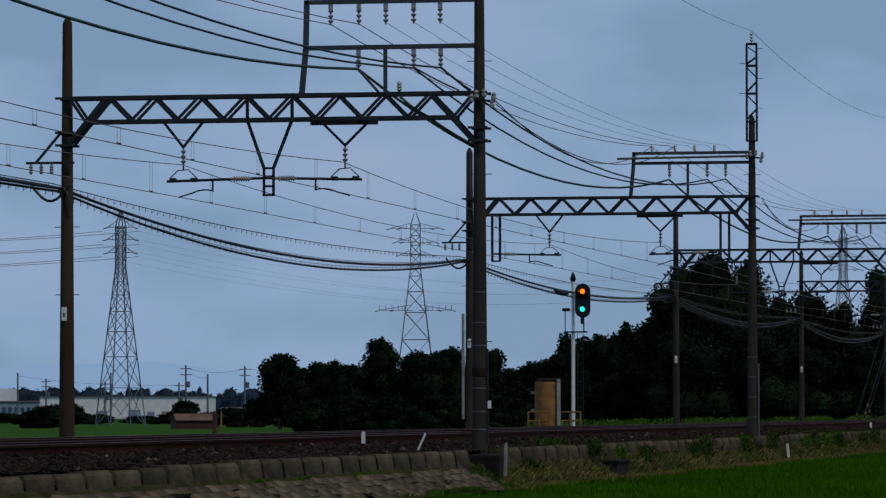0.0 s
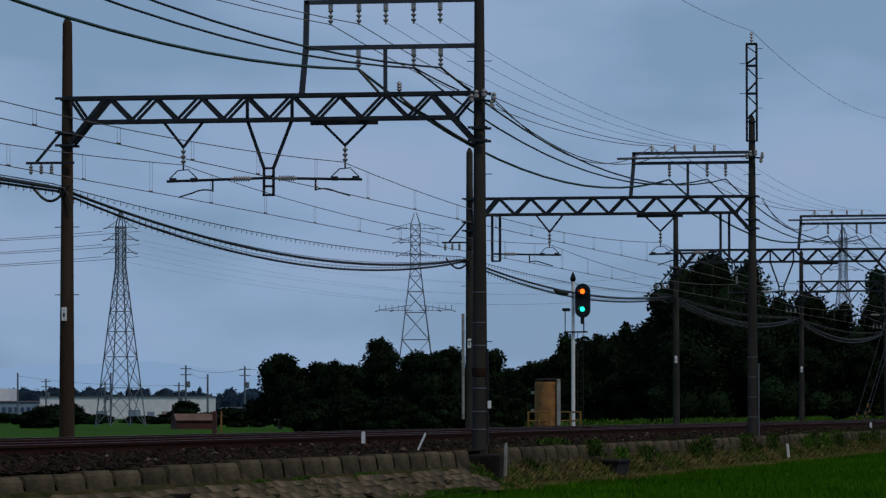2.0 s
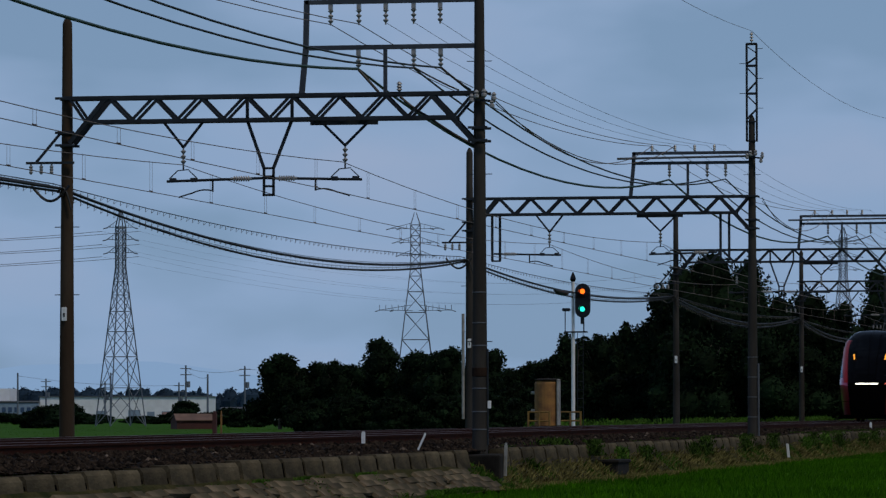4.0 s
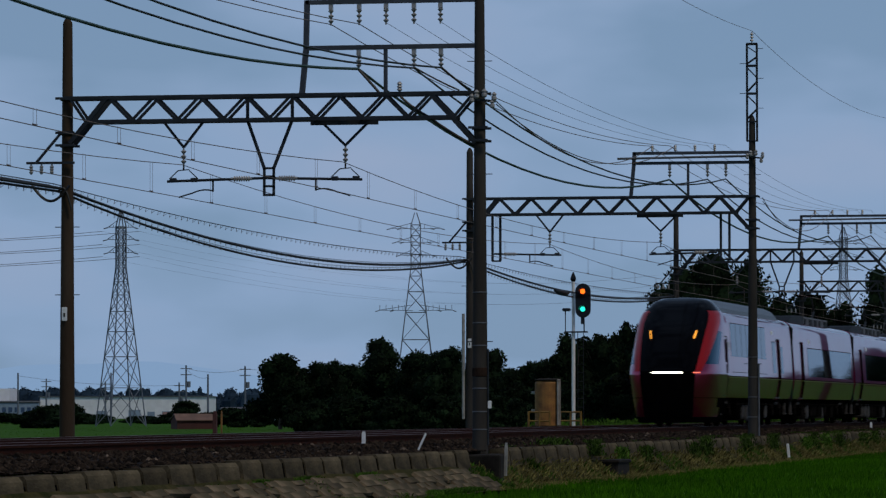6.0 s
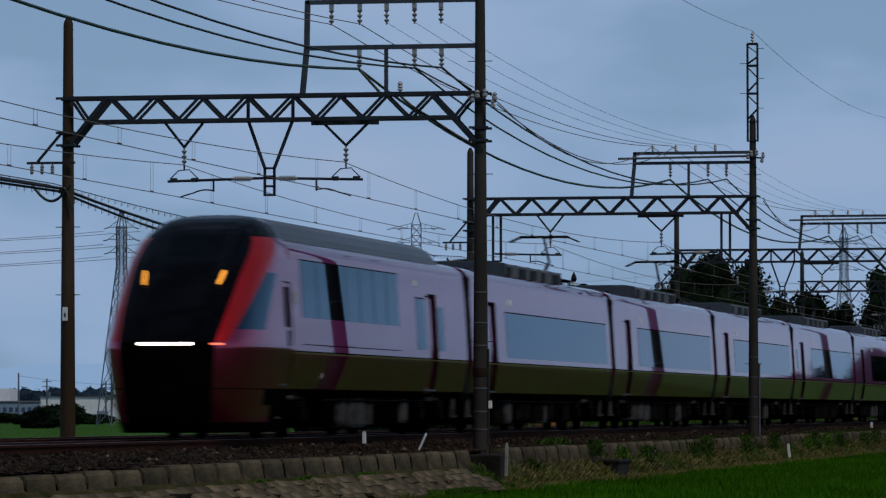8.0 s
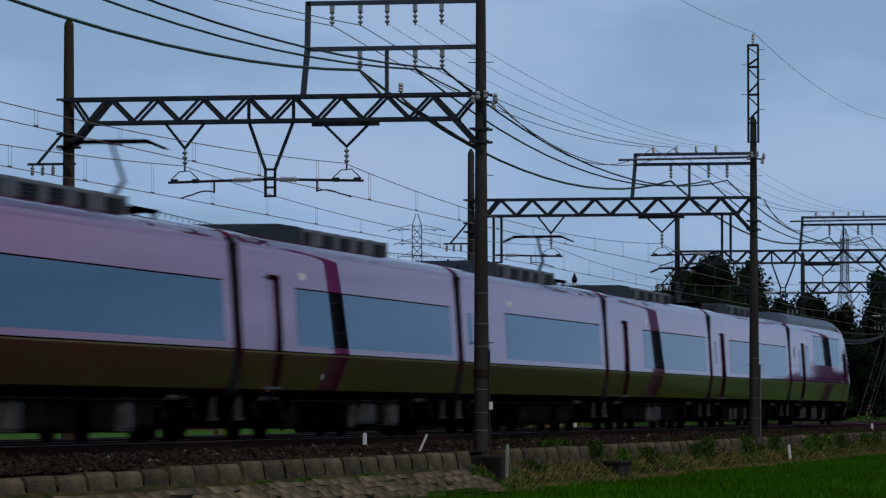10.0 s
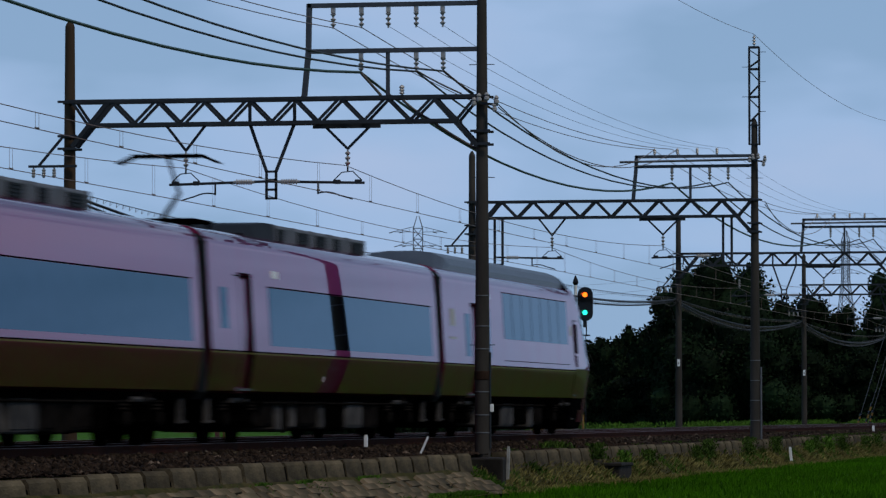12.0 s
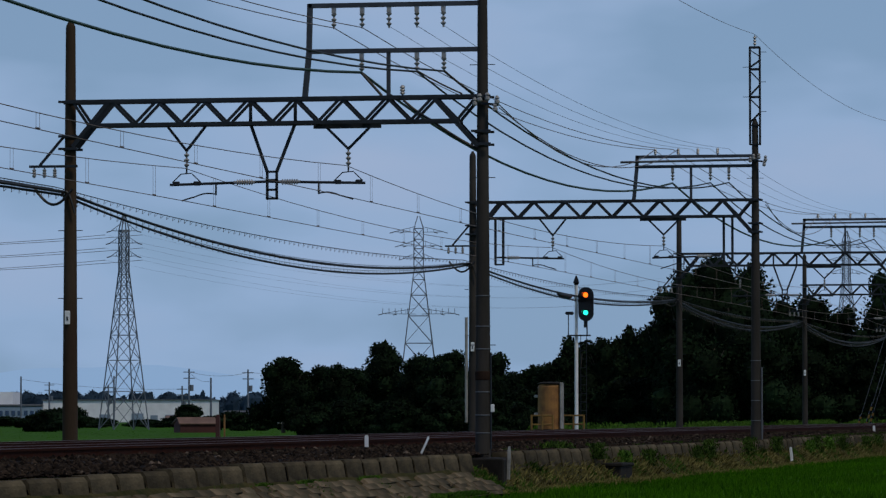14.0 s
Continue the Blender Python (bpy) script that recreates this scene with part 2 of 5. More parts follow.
def tube(bm, pts, r, seg=5):
    """A thin tube along points."""
    last = None
    for i, c in enumerate(pts):
        d = (pts[min(i + 1, len(pts) - 1)] - pts[max(i - 1, 0)]).normalized()
        u = d.cross(Vector((0, 0, 1)))
        u = u.normalized() if u.length > 1e-4 else d.orthogonal().normalized()
        w = u.cross(d)
        ring = [bm.verts.new(c + r * (u * math.cos(2 * math.pi * k / seg) + w * math.sin(2 * math.pi * k / seg))) for k in range(seg)]
        if last:
            for k in range(seg):
                bm.faces.new((last[k], last[(k + 1) % seg], ring[(k + 1) % seg], ring[k]))
        last = ring
    return bm


# ---- ground, track bed, wall ----
TRACK_N, TRACK_F = -19.5, -23.0            # centre lines, rail heads at z = 0
GANTRY_Y, GANTRY_STEP = 91.7, 45.96


def bend(y):
    """The tracks drift slowly sideways towards the wood."""
    u = min(y, 235) - 138
    return .0042 * (math.sqrt(u * u + 64) + u) / 2


POLE_L, POLE_R = -25.32, -16.66
PROFILE = ((-3500, -1.15), (-900, -1.12), (-300, -1.1), (-120, -1.1), (-60, -1.1), (-34, -1.1), (-28.6, -1.05), (-26.9, -0.42), (-25.6, -0.30), (-24.9, -0.27),
           (-18.2, -0.27), (-16.75, -0.38), (-16.22, -0.66), (-15.75, -1.08), (-14, -1.1), (0, -1.1), (40, -1.1), (200, -1.1), (900, -1.12), (3500, -1.15))
YS = [-400, -150, -60, 0, 30, 60, 90, 120, 160, 200, 250, 320, 420, 600, 900, 1500, 2600, 4600]
raw_v = [(x, y, z) for y in YS for x, z in PROFILE]
K = len(PROFILE)
raw_f = [(j * K + i, j * K + i + 1, (j + 1) * K + i + 1, (j + 1) * K + i) for j in range(len(YS) - 1) for i in range(K - 1)]
tagged(raw("ground", raw_v, raw_f, SOIL), "green rice fields and low railway embankment", "ground", kind="structure")


def bed():
    xs = [-25.2, -24.6, -24.2, -23.6, -23.0, -22.4, -21.8, -21.3, -20.8, -20.2, -19.5, -18.8, -18.3, -17.8, -17.3, -16.8, -16.58]
    zs = [-0.24, -0.19, -0.165, -0.16, -0.16, -0.16, -0.165, -0.19, -0.165, -0.16, -0.16, -0.16, -0.165, -0.21, -0.26, -0.29, -0.31]
    ys = np.arange(30, 330, 0.6)
    rng = np.random.default_rng(4)
    v, n = [], len(xs)
    for y in ys:
        for x, z in zip(xs, zs):
            v.append((x + rng.uniform(-.03, .03), y, z + rng.uniform(-.022, .022)))
    f = [(j * n + i, j * n + i + 1, (j + 1) * n + i + 1, (j + 1) * n + i) for j in range(len(ys) - 1) for i in range(n - 1)]
    tagged(raw("ballast_bed", v, f, BALLAST), "brown stone ballast under two railway tracks", "ballast", kind="structure")


bed()


SLEEPER = bm_new()
box(SLEEPER, -1.2, 1.2, -.12, .12, -.3, -.148, .02)
SLEEPER_MESH = bpy.data.meshes.new("sleeper")
SLEEPER.to_mesh(SLEEPER_MESH)
SLEEPER.free()
SLEEPER_MESH.materials.append(CONCRETE)


def bend_bar(x0, x1, z0, z1):
    bm = bm_new()
    last = None
    for y in [20, 120] + list(range(126, 246, 6)) + [340]:
        o = bend(y)
        ring = [bm.verts.new(p) for p in ((x0 + o, y, z0), (x1 + o, y, z0), (x1 + o, y, z1), (x0 + o, y, z1))]
        if last:
            for i in range(4):
                bm.faces.new((last[i], last[(i + 1) % 4], ring[(i + 1) % 4], ring[i]))
        last = ring
    return bm


def track(x):
    th = empty("railway_track", x, 0, 0, "rust-brown steel rails on concrete sleepers in ballast", "railway track", "tracks of the line")
    for s in (-.754, .754):
        w = part("rail", bend_bar(s - .012, s + .012, -.14, -.03), RAIL_SIDE, th, "rust-brown steel rail")
        part("rail_foot", bend_bar(s - .065, s + .065, -.158, -.138), RAIL_SIDE, w)
        part("rail_head", bend_bar(s - .036, s + .036, -.04, 0), RAIL_SIDE, w)
        part("running_surface", bend_bar(s - .022, s + .03, -.006, .003), RAIL_HEAD, w, "bright worn running surface")
    for i in range(280):
        ob = new("sleeper", SLEEPER_MESH)
        ob.parent = th
        ob.location = (bend(52 + .64 * i), 52 + .64 * i, 0)


track(TRACK_N)
track(TRACK_F)


# ---- gantries ----
def insulator(bm, x, y, z, length=0.34, r=0.055, down=True):
    """A string of sheds below (or above) z."""
    s = -1 if down else 1
    rings = [(0.018, 0), (0.018, s * length * .1)]
    for i in range(3):
        h = length * (.14 + .27 * i)
        rings += [(0.02, s * h), (r, s * (h + .03)), (r * .8, s * (h + .05)), (0.02, s * (h + .08))]
    rings += [(0.018, s * length)]
    return turned(bm, rings, 8, x, y, z)


def pole(name, th, x, z0, z1, r0, r1, mat):
    bm = bm_new()
    turned(bm, [(r0, z0), (r1, z1 - .12), (r1 * .92, z1 - .08), (0.03, z1 + .04)], 18, x, 0, 0)
    return part(name, bm, mat, th, smooth=True)


def gantry(y, kind):
    th = empty("catenary_gantry", 0, y, 0, "dark steel truss portal on two concrete poles over the tracks", "gantry", "catenary gantries along the line")
    xl, xr = POLE_L, POLE_R
    pl = pole("pole", th, xl, -0.5, 8.62 if kind == 1 else 8.48, .165 if kind == 1 else .145, .1, POLE_B if kind == 1 else POLE)
    pr = pole("pole", th, xr, -0.5, 9.9 if kind == 1 else 9.36, .165, .095, POLE)
    zt, zb = 6.95, 6.46
    for dy in (-.2, .2):
        bm = bm_new()
        bar(bm, (xl, dy, zt), (xr, dy, zt), .075, .075)
        part("top_chord", bm, STEEL, th)
        bm = bm_new()
        bar(bm, (xl + .5, dy, zb), (xr - .45, dy, zb), .075, .075)
        part("bottom_chord", bm, STEEL, th)
        tops = [xl + .1] + [xl + .92 + .965 * i for i in range(8)] + [xr - .08]
        bots = [xl + .44 + .965 * i for i in range(9)]
        for i, b in enumerate(bots):
            for t in (tops[i], tops[i + 1]):
                bm = bm_new()
                bar(bm, (t, dy, zt), (b, dy, zb), .05, .055)
                part("diagonal", bm, STEEL, th)
    for i in range(9):
        bm = bm_new()
        bar(bm, (xl + .44 + .965 * i, -.2, zb - .02), (xl + .44 + .965 * i, .2, zb - .02), .04, .04, (0, 0, 1))
        part("cross_tie", bm, STEEL, th)
    for p, q in (((xl + .1, 0, 6.02), (xl + .88, 0, zt)), ((xr - .06, 0, 5.93), (xr - .96, 0, zt - .04))):
        for dy in (-.2, .2):
            bm = bm_new()
            bar(bm, (p[0], dy, p[2]), (q[0], dy, q[2]), .06, .09)
            part("knee_brace", bm, STEEL, th)
    for x in (xl, xr):
        for z in (6.95, 6.24, 5.98):
            bm = bm_new()
            turned(bm, [(.115, z - .035), (.15, z - .03), (.15, z + .03), (.115, z + .035)], 16, x)
            box(bm, x - .2, x + .2, -.235, -.185, z - .025, z + .025)
            box(bm, x - .2, x + .2, .185, .235, z - .025, z + .025)
            part("pole_band", bm, STEEL, th)
    # side arm with small insulators for the signal cables
    bm = bm_new()
    bar(bm, (xl - .82, -.2, 5.62), (xl + .2, -.2, 5.62), .07, .05)
    bar(bm, (xl - .6, -.2, 5.64), (xl - .08, -.2, 6.24), .05, .05)
    arm = part("side_arm", bm, STEEL, th)
    for dx in (-.72, -.5, -.28):
        bm = bm_new()
        insulator(bm, xl + dx, -.2, 5.6, .2, .045)
        part("insulator", bm, PORCELAIN, arm)
    # catenary hangers
    for cx, span, z_top in ((-22.85, .43, zb), (-19.45, .45, 6.36)):
        bm = bm_new()
        bar(bm, (cx - span, 0, z_top), (cx, 0, 5.92), .05, .05)
        bar(bm, (cx + span, 0, z_top), (cx, 0, 5.92), .05, .05)
        if z_top < zb:
            box(bm, cx - .72, cx + .68, -.05, .05, 6.34, 6.42)
        h = part("hanger", bm, STEEL, th)
        bm = bm_new()
        insulator(bm, cx, 0, 5.92, .38, .06)
        part("insulator", bm, PORCELAIN, h)
        bm = bm_new()
        bar(bm, (cx - .3, 0, 5.27), (cx - .12, 0, 5.44), .02, .02)
        bar(bm, (cx + .3, 0, 5.27), (cx + .12, 0, 5.44), .02, .02)
        bar(bm, (cx - .12, 0, 5.44), (cx + .12, 0, 5.46), .02, .02)
        bar(bm, (cx, 0, 5.45), (cx, 0, 5.56), .03, .03)
        part("yoke", bm, STEEL, h)
        s = (1 if cx < -21 else -1) * (-1 if kind == 2 else 1)
        bm = bm_new()
        rod(bm, (cx - .35 * s, 0, 5.22), (cx + 1.72 * s, 0, 5.27), .028)
        rod(bm, (cx + .62 * s, 0, 5.26), (cx + .62 * s, 0, 5.0), .02)
        tube(bm, [Vector((cx + (.62 - .72 * u) * s, 0, 5.02 + .03 * math.sin(math.pi * min(1, u * 1.6)) - .13 * u * u)) for u in [q / 8 for q in range(9)]], .016)
        for u in (-.22, .22):
            box(bm, cx + u - .07, cx + u + .07, -.04, .04, 5.2, 5.29, .015)
        part("steady_arm", bm, STEEL, h)
        bm = bm_new()
        rings = [(.03, 0)]
        for q in range(7):
            rings += [(.03, .06 + .05 * q), (.062, .07 + .05 * q), (.055, .085 + .05 * q), (.03, .095 + .05 * q)]
        turned(bm, rings + [(.03, .45)], 10)
        bmesh.ops.transform(bm, matrix=Matrix.Translation((cx + 1.0 * s, 0, 5.26)) @ Matrix.Rotation(s * math.pi / 2, 4, 'Y'), verts=bm.verts)
        part("arm_insulator", bm, PORCELAIN, h)
    # centre drop post between the tracks
    bm = bm_new()
    if kind != 2:
        for x0, x1 in ((-21.5, -21.15), (-20.56, -20.95)):
            bar(bm, (x0, 0, zt), (x0, 0, zb), .06, .06)
            bar(bm, (x0, 0, zb), (x1, 0, 5.47), .06, .06)
        for x in (-21.15, -20.95):
            bar(bm, (x, 0, 5.5), (x, 0, 4.9), .05, .05)
        for z in (5.47, 5.3, 5.1, 4.92):
            bar(bm, (-21.17, 0, z), (-20.93, 0, z), .05, .045)
    else:
        for x0, x1 in ((-24.62, -24.38), (-17.62, -17.36)):
            for x in (x0, x1):
                bar(bm, (x, 0, zb), (x, 0, 5.05), .07, .07)
            bar(bm, (x0 - .02, 0, 5.05), (x1 + .02, 0, 5.05), .05, .05)
            if x0 < -20:
                part("drop_post", bm, STEEL, th)
                bm = bm_new()
    part("drop_post", bm, STEEL, th)
    # feeder frame on the beam
    if kind == 1:
        zr, low, high = (8.86, 7.92), 7.92, 8.86
    else:
        zr, low, high = (8.28, 7.98), 7.98, 8.28
    bm = bm_new()
    bar(bm, (-20.36, 0, zt), (-20.27, 0, 7.9), .13, .1)
    bar(bm, (-20.27, 0, 7.9), (-20.25, 0, high + .04), .12, .1)
    part("frame_post", bm, STEEL_B, th)
    bm = bm_new()
    bar(bm, (-18.61, 0, zt), (-18.61, 0, low), .09, .07)
    part("frame_post", bm, STEEL_B, th)
    for z in zr:
        bm = bm_new()
        bar(bm, (-20.27, 0, z), (xr, 0, z), .12, .09)
        part("frame_rail", bm, STEEL_B, th)
    for x in ((-19.75, -19.16, -18.6, -18.02, -17.47) if kind == 1 else ()):
        bm = bm_new()
        box(bm, x - .04, x + .04, -.05, .05, high - .16, high - .03)
        insulator(bm, x, 0, high - .1, .38, .06)
        part("insulator", bm, PORCELAIN, th)
    for x in (-19.17, -18.02, -17.46):
        bm = bm_new()
        box(bm, x - .04, x + .04, -.05, .05, low - .16, low - .03)
        insulator(bm, x, 0, low - .1, .34, .06)
        part("insulator", bm, PORCELAIN, th)
    if kind != 1:
        for x in (-19.7, -19.0, -18.4, -17.8):
            bm = bm_new()
            insulator(bm, x, 0, high + .03, .2, .05, down=False)
            part("insulator", bm, PORCELAIN, th)
    if kind == 1:
        bm = bm_new()
        insulator(bm, -18.32, 0, 6.98, .22, .06, down=False)
        part("insulator", bm, PORCELAIN, th)
    else:
        bm = bm_new()
        rod(bm, (-20.75, -.12, 8.12), (xr + .1, -.12, 8.16), .035)
        part("bus_pipe", bm, STEEL_L, th, "pale horizontal cable pipe")
    for x, zs in ((xl, (2.9, 4.3)), (xr, (1.9, 5.3, 7.6))):
        for z in zs:
            bm = bm_new()
            rod(bm, (x - .26, 0, z), (x + .26, 0, z), .009, seg=6)
            part("climbing_peg", bm, STEEL, th)
    if kind == 2:
        for i in range(5):
            bm = bm_new()
            side = -1 if i % 2 else 1
            rod(bm, (xr + side * .15, -.1, 9.6 + i * .45), (xr + side * .36, -.1, 9.6 + i * .45), .009, seg=6)
            part("climbing_peg", bm, STEEL, th)
        bm = bm_new()
        insulator(bm, xr, 0, 11.58, .34, .06, down=False)
        part("insulator", bm, PORCELAIN, th)
        bm = bm_new()
        for dx in (-.15, .15):
            for dy in (-.1, .1):
                bar(bm, (xr + dx, dy, 8.6), (xr + dx, dy, 11.55), .04, .04)
        for dy in (-.1, .1):
            for za, zb_ in ((11.48, 10.95), (10.84, 10.1), (10.0, 9.28)):
                zm_ = (za + zb_) / 2
                bar(bm, (xr - .15, dy, za), (xr + .15, dy, zm_ + .06), .03, .03)
                bar(bm, (xr + .15, dy, zm_ - .06), (xr - .15, dy, zb_), .03, .03)
            for z in (11.55, 10.89, 10.05, 9.2, 8.62):
                bar(bm, (xr - .16, dy, z), (xr + .16, dy, z), .04, .06 if z > 9.5 else .03)
        part("lattice_mast", bm, STEEL, th)
    return th


for k in range(5):
    gantry(GANTRY_Y + GANTRY_STEP * k, 1 if k == 0 else 2 if k == 1 else 3)


# ---- the train ----
PITCH_CAR = 20.75
# lower skirt, flat leaning side above the belt crease, tight roof corner
SIDE = [(1.20, .86), (1.29, .90), (1.335, 1.12), (1.36, 1.30), (1.385, 1.45), (1.40, 1.56), (1.40, 1.62), (1.326, 2.86), (1.322, 2.93), (1.300, 3.30)]
SIDE += [((1 - t) ** 2 * 1.300 + 2 * t * (1 - t) * 1.282 + t * t * .72, (1 - t) ** 2 * 3.30 + 2 * t * (1 - t) * 3.645 + t * t * 3.68) for t in [k / 14 for k in range(1, 15)]]
SIDE += [(0, 3.73)]


def side_x(z):
    zs, xs = [p[1] for p in SIDE], [p[0] for p in SIDE]
    return float(np.interp(z, zs, xs))


def body_mesh(name, th, y0, y1, doors):
    """A shell with recessed doorways between y0 and y1."""
    prof = [(x, z) for x, z in SIDE] + [(-x, z) for x, z in SIDE[-2::-1]]
    cuts = [(y0, 0)]
    for a, b in doors:
        cuts += [(a, 0), (a, 1), (b, 1), (b, 0)]
    cuts.append((y1, 0))
    v, f, n = [], [], len(prof)
    for y, deep in cuts:
        for x, z in prof:
            o = .075 if deep and .88 < z < 2.9 else 0
            v.append((x - math.copysign(o, x), y, z))
    for j in range(len(cuts) - 1):
        for i in range(n - 1):
            f.append((j * n + i, j * n + i + 1, (j + 1) * n + i + 1, (j + 1) * n + i))
    f.append(tuple(range(n)))
    f.append(tuple(range(len(v) - 1, len(v) - n - 1, -1)))
    return raw(name, v, f, RED, th, smooth=True, crease=8)


def side_panel(name, th, mat, side, y0, y1, z0, z1, proud=.006, slant=0.0):
    """A thin panel that follows the side; slant leans its far end."""
    zs = np.linspace(z0, z1, 5)
    v, f = [], []
    for z in zs:
        o = slant * (z - z0)
        for y in (y0 + o, y1 + o):
            v.append((side * (side_x(z) + proud), y, z))
    for z in zs:
        o = slant * (z - z0)
        for y in (y0 + o, y1 + o):
            v.append((side * (side_x(z) - .02), y, z))
    for i in range(4):
        f.append((2 * i, 2 * i + 1, 2 * i + 3, 2 * i + 2))
    f += [(0, 1, 11, 10), (8, 9, 19, 18), (0, 2, 4, 6, 8, 18, 16, 14, 12, 10), (1, 3, 5, 7, 9, 19, 17, 15, 13, 11)]
    return raw(name, v, f, mat, th, smooth=True)


def bogie(th, y):
    bm = bm_new()
    for s in (-1, 1):
        box(bm, s * 1.02 - .08, s * 1.02 + .08, y - 1.55, y + 1.55, .36, .68, .03)
        for a in (-1.05, 1.05):
            box(bm, s * 1.05 - .12, s * 1.05 + .12, y + a - .2, y + a + .2, .3, .6, .04)
    box(bm, -.95, .95, y - .3, y + .3, .3, .8)
    box(bm, -.6, .6, y - 1.75, y + 1.75, .22, .6)
    b = part("bogie", bm, UNDER, th, "near-black steel two-axle bogie")
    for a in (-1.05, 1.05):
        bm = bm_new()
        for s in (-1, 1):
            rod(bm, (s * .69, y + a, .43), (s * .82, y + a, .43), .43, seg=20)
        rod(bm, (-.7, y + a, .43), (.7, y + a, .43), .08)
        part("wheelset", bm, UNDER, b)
        for s in (-1, 1):
            bm = bm_new()
            turned(bm, [(.085, .56), (.11, .58), (.085, .61), (.11, .64), (.085, .67), (.11, .70), (.085, .73)], 10, s * 1.13, y + a - .16, 0)
            rod(bm, (s * 1.16, y + a, .43), (s * 1.2, y + a, .43), .13, .1, 12)
            part("axle_box", bm, UNDERBOX, b)
    for s in (-1, 1):
        bm = bm_new()
        turned(bm, [(.24, .66), (.27, .70), (.27, .80), (.22, .86)], 14, s * 1.0, y, 0)
        part("air_spring", bm, UNDERBOX, b)
        bm = bm_new()
        rod(bm, (s * 1.2, y - .9, .74), (s * 1.2, y - .2, .74), .045, seg=8)
        rod(bm, (s * 1.2, y - .2, .74), (s * 1.2, y + .35, .74), .03, seg=8)
        part("yaw_damper", bm, PALEBOX, b)


def roof_unit(th, y0, y1, cap=4.6):
    if cap:
        v = []
        for y, h in ((y0 - cap, .03), (y0 - cap * .72, .2), (y0 - cap * .4, .27), (y0 - .05, .28)):
            v += [(-1.0, y, 3.55), (-.92, y, 3.66 + h), (.92, y, 3.66 + h), (1.0, y, 3.55)]
        f = [(j * 4 + i, j * 4 + i + 1, j * 4 + 5 + i, j * 4 + 4 + i) for j in range(3) for i in range(3)] + [(0, 1, 2, 3), (12, 13, 14, 15)]
        raw("roof_fairing", v, f, ROOFDARK, th)
    bm = bm_new()
    box(bm, -.95, .95, y0, y1, 3.55, 3.93, .05)
    u = part("roof_unit", bm, UNIT, th, "grey louvred air-conditioning unit")
    n = int((y1 - y0) / 1.35)
    for i in range(n):
        a = y0 + (y1 - y0) * (i + .16) / n
        w = (.5, .95, .8)[i % 3]
        for s in (-1, 1):
            bm = bm_new()
            box(bm, s * .953 - .01, s * .953 + .01, a, a + w, 3.64, 3.86)
            for k in range(4):
                box(bm, s * .965 - .014, s * .965 + .014, a, a + w, 3.66 + k * .055, 3.685 + k * .055)
            part("louvre", bm, ROOFDARK, u)
    for i in range(n + 1):
        a = y0 + .03 + (y1 - y0 - .12) * i / n
        bm = bm_new()
        box(bm, -.955, .955, a, a + .05, 3.56, 3.934, .01)
        part("cover_joint", bm, UNIT, u)


def pantograph(th, y, flip=1, up=True):
    bm = bm_new()
    for s in (-.55, .55):
        for a in (-.6, .6):
            rod(bm, (s, y + a, 3.6), (s, y + a, 3.82), .04)
    box(bm, -.62, .62, y - .68, y - .6, 3.8, 3.86)
    box(bm, -.62, .62, y + .6, y + .68, 3.8, 3.86)
    box(bm, -.58, -.5, y - .65, y + .65, 3.8, 3.86)
    box(bm, .5, .58, y - .65, y + .65, 3.8, 3.86)
    p = part("pantograph", bm, UNDER, th, "single-arm pantograph raised to the wire")
    knee, head = (0, y + .75 * flip, 4.35), (0, y - .05 * flip, 4.92)
    bm = bm_new()
    rod(bm, (0, y - .5 * flip, 3.84), knee, .05, .04)
    part("lower_arm", bm, STEEL, p)
    bm = bm_new()
    rod(bm, knee, head, .035, .03)
    part("upper_arm", bm, STEEL, p)
    bm = bm_new()
    for dy in (-.14, .14):
        for a, b in (((-.62, 0), (.62, 0)), ((-.6, 0), (-.9, -.13)), ((.6, 0), (.9, -.13))):
            thick = .055 if a[0] + b[0] == 0 else .03
            bar(bm, (a[0], y + dy, 4.96 + a[1]), (b[0], y + dy, 4.96 + b[1]), .08, thick)
    bar(bm, (0, y - .18, 4.93), (0, y + .18, 4.93), .04, .04, (1, 0, 0))
    part("collector_head", bm, UNDER, p)


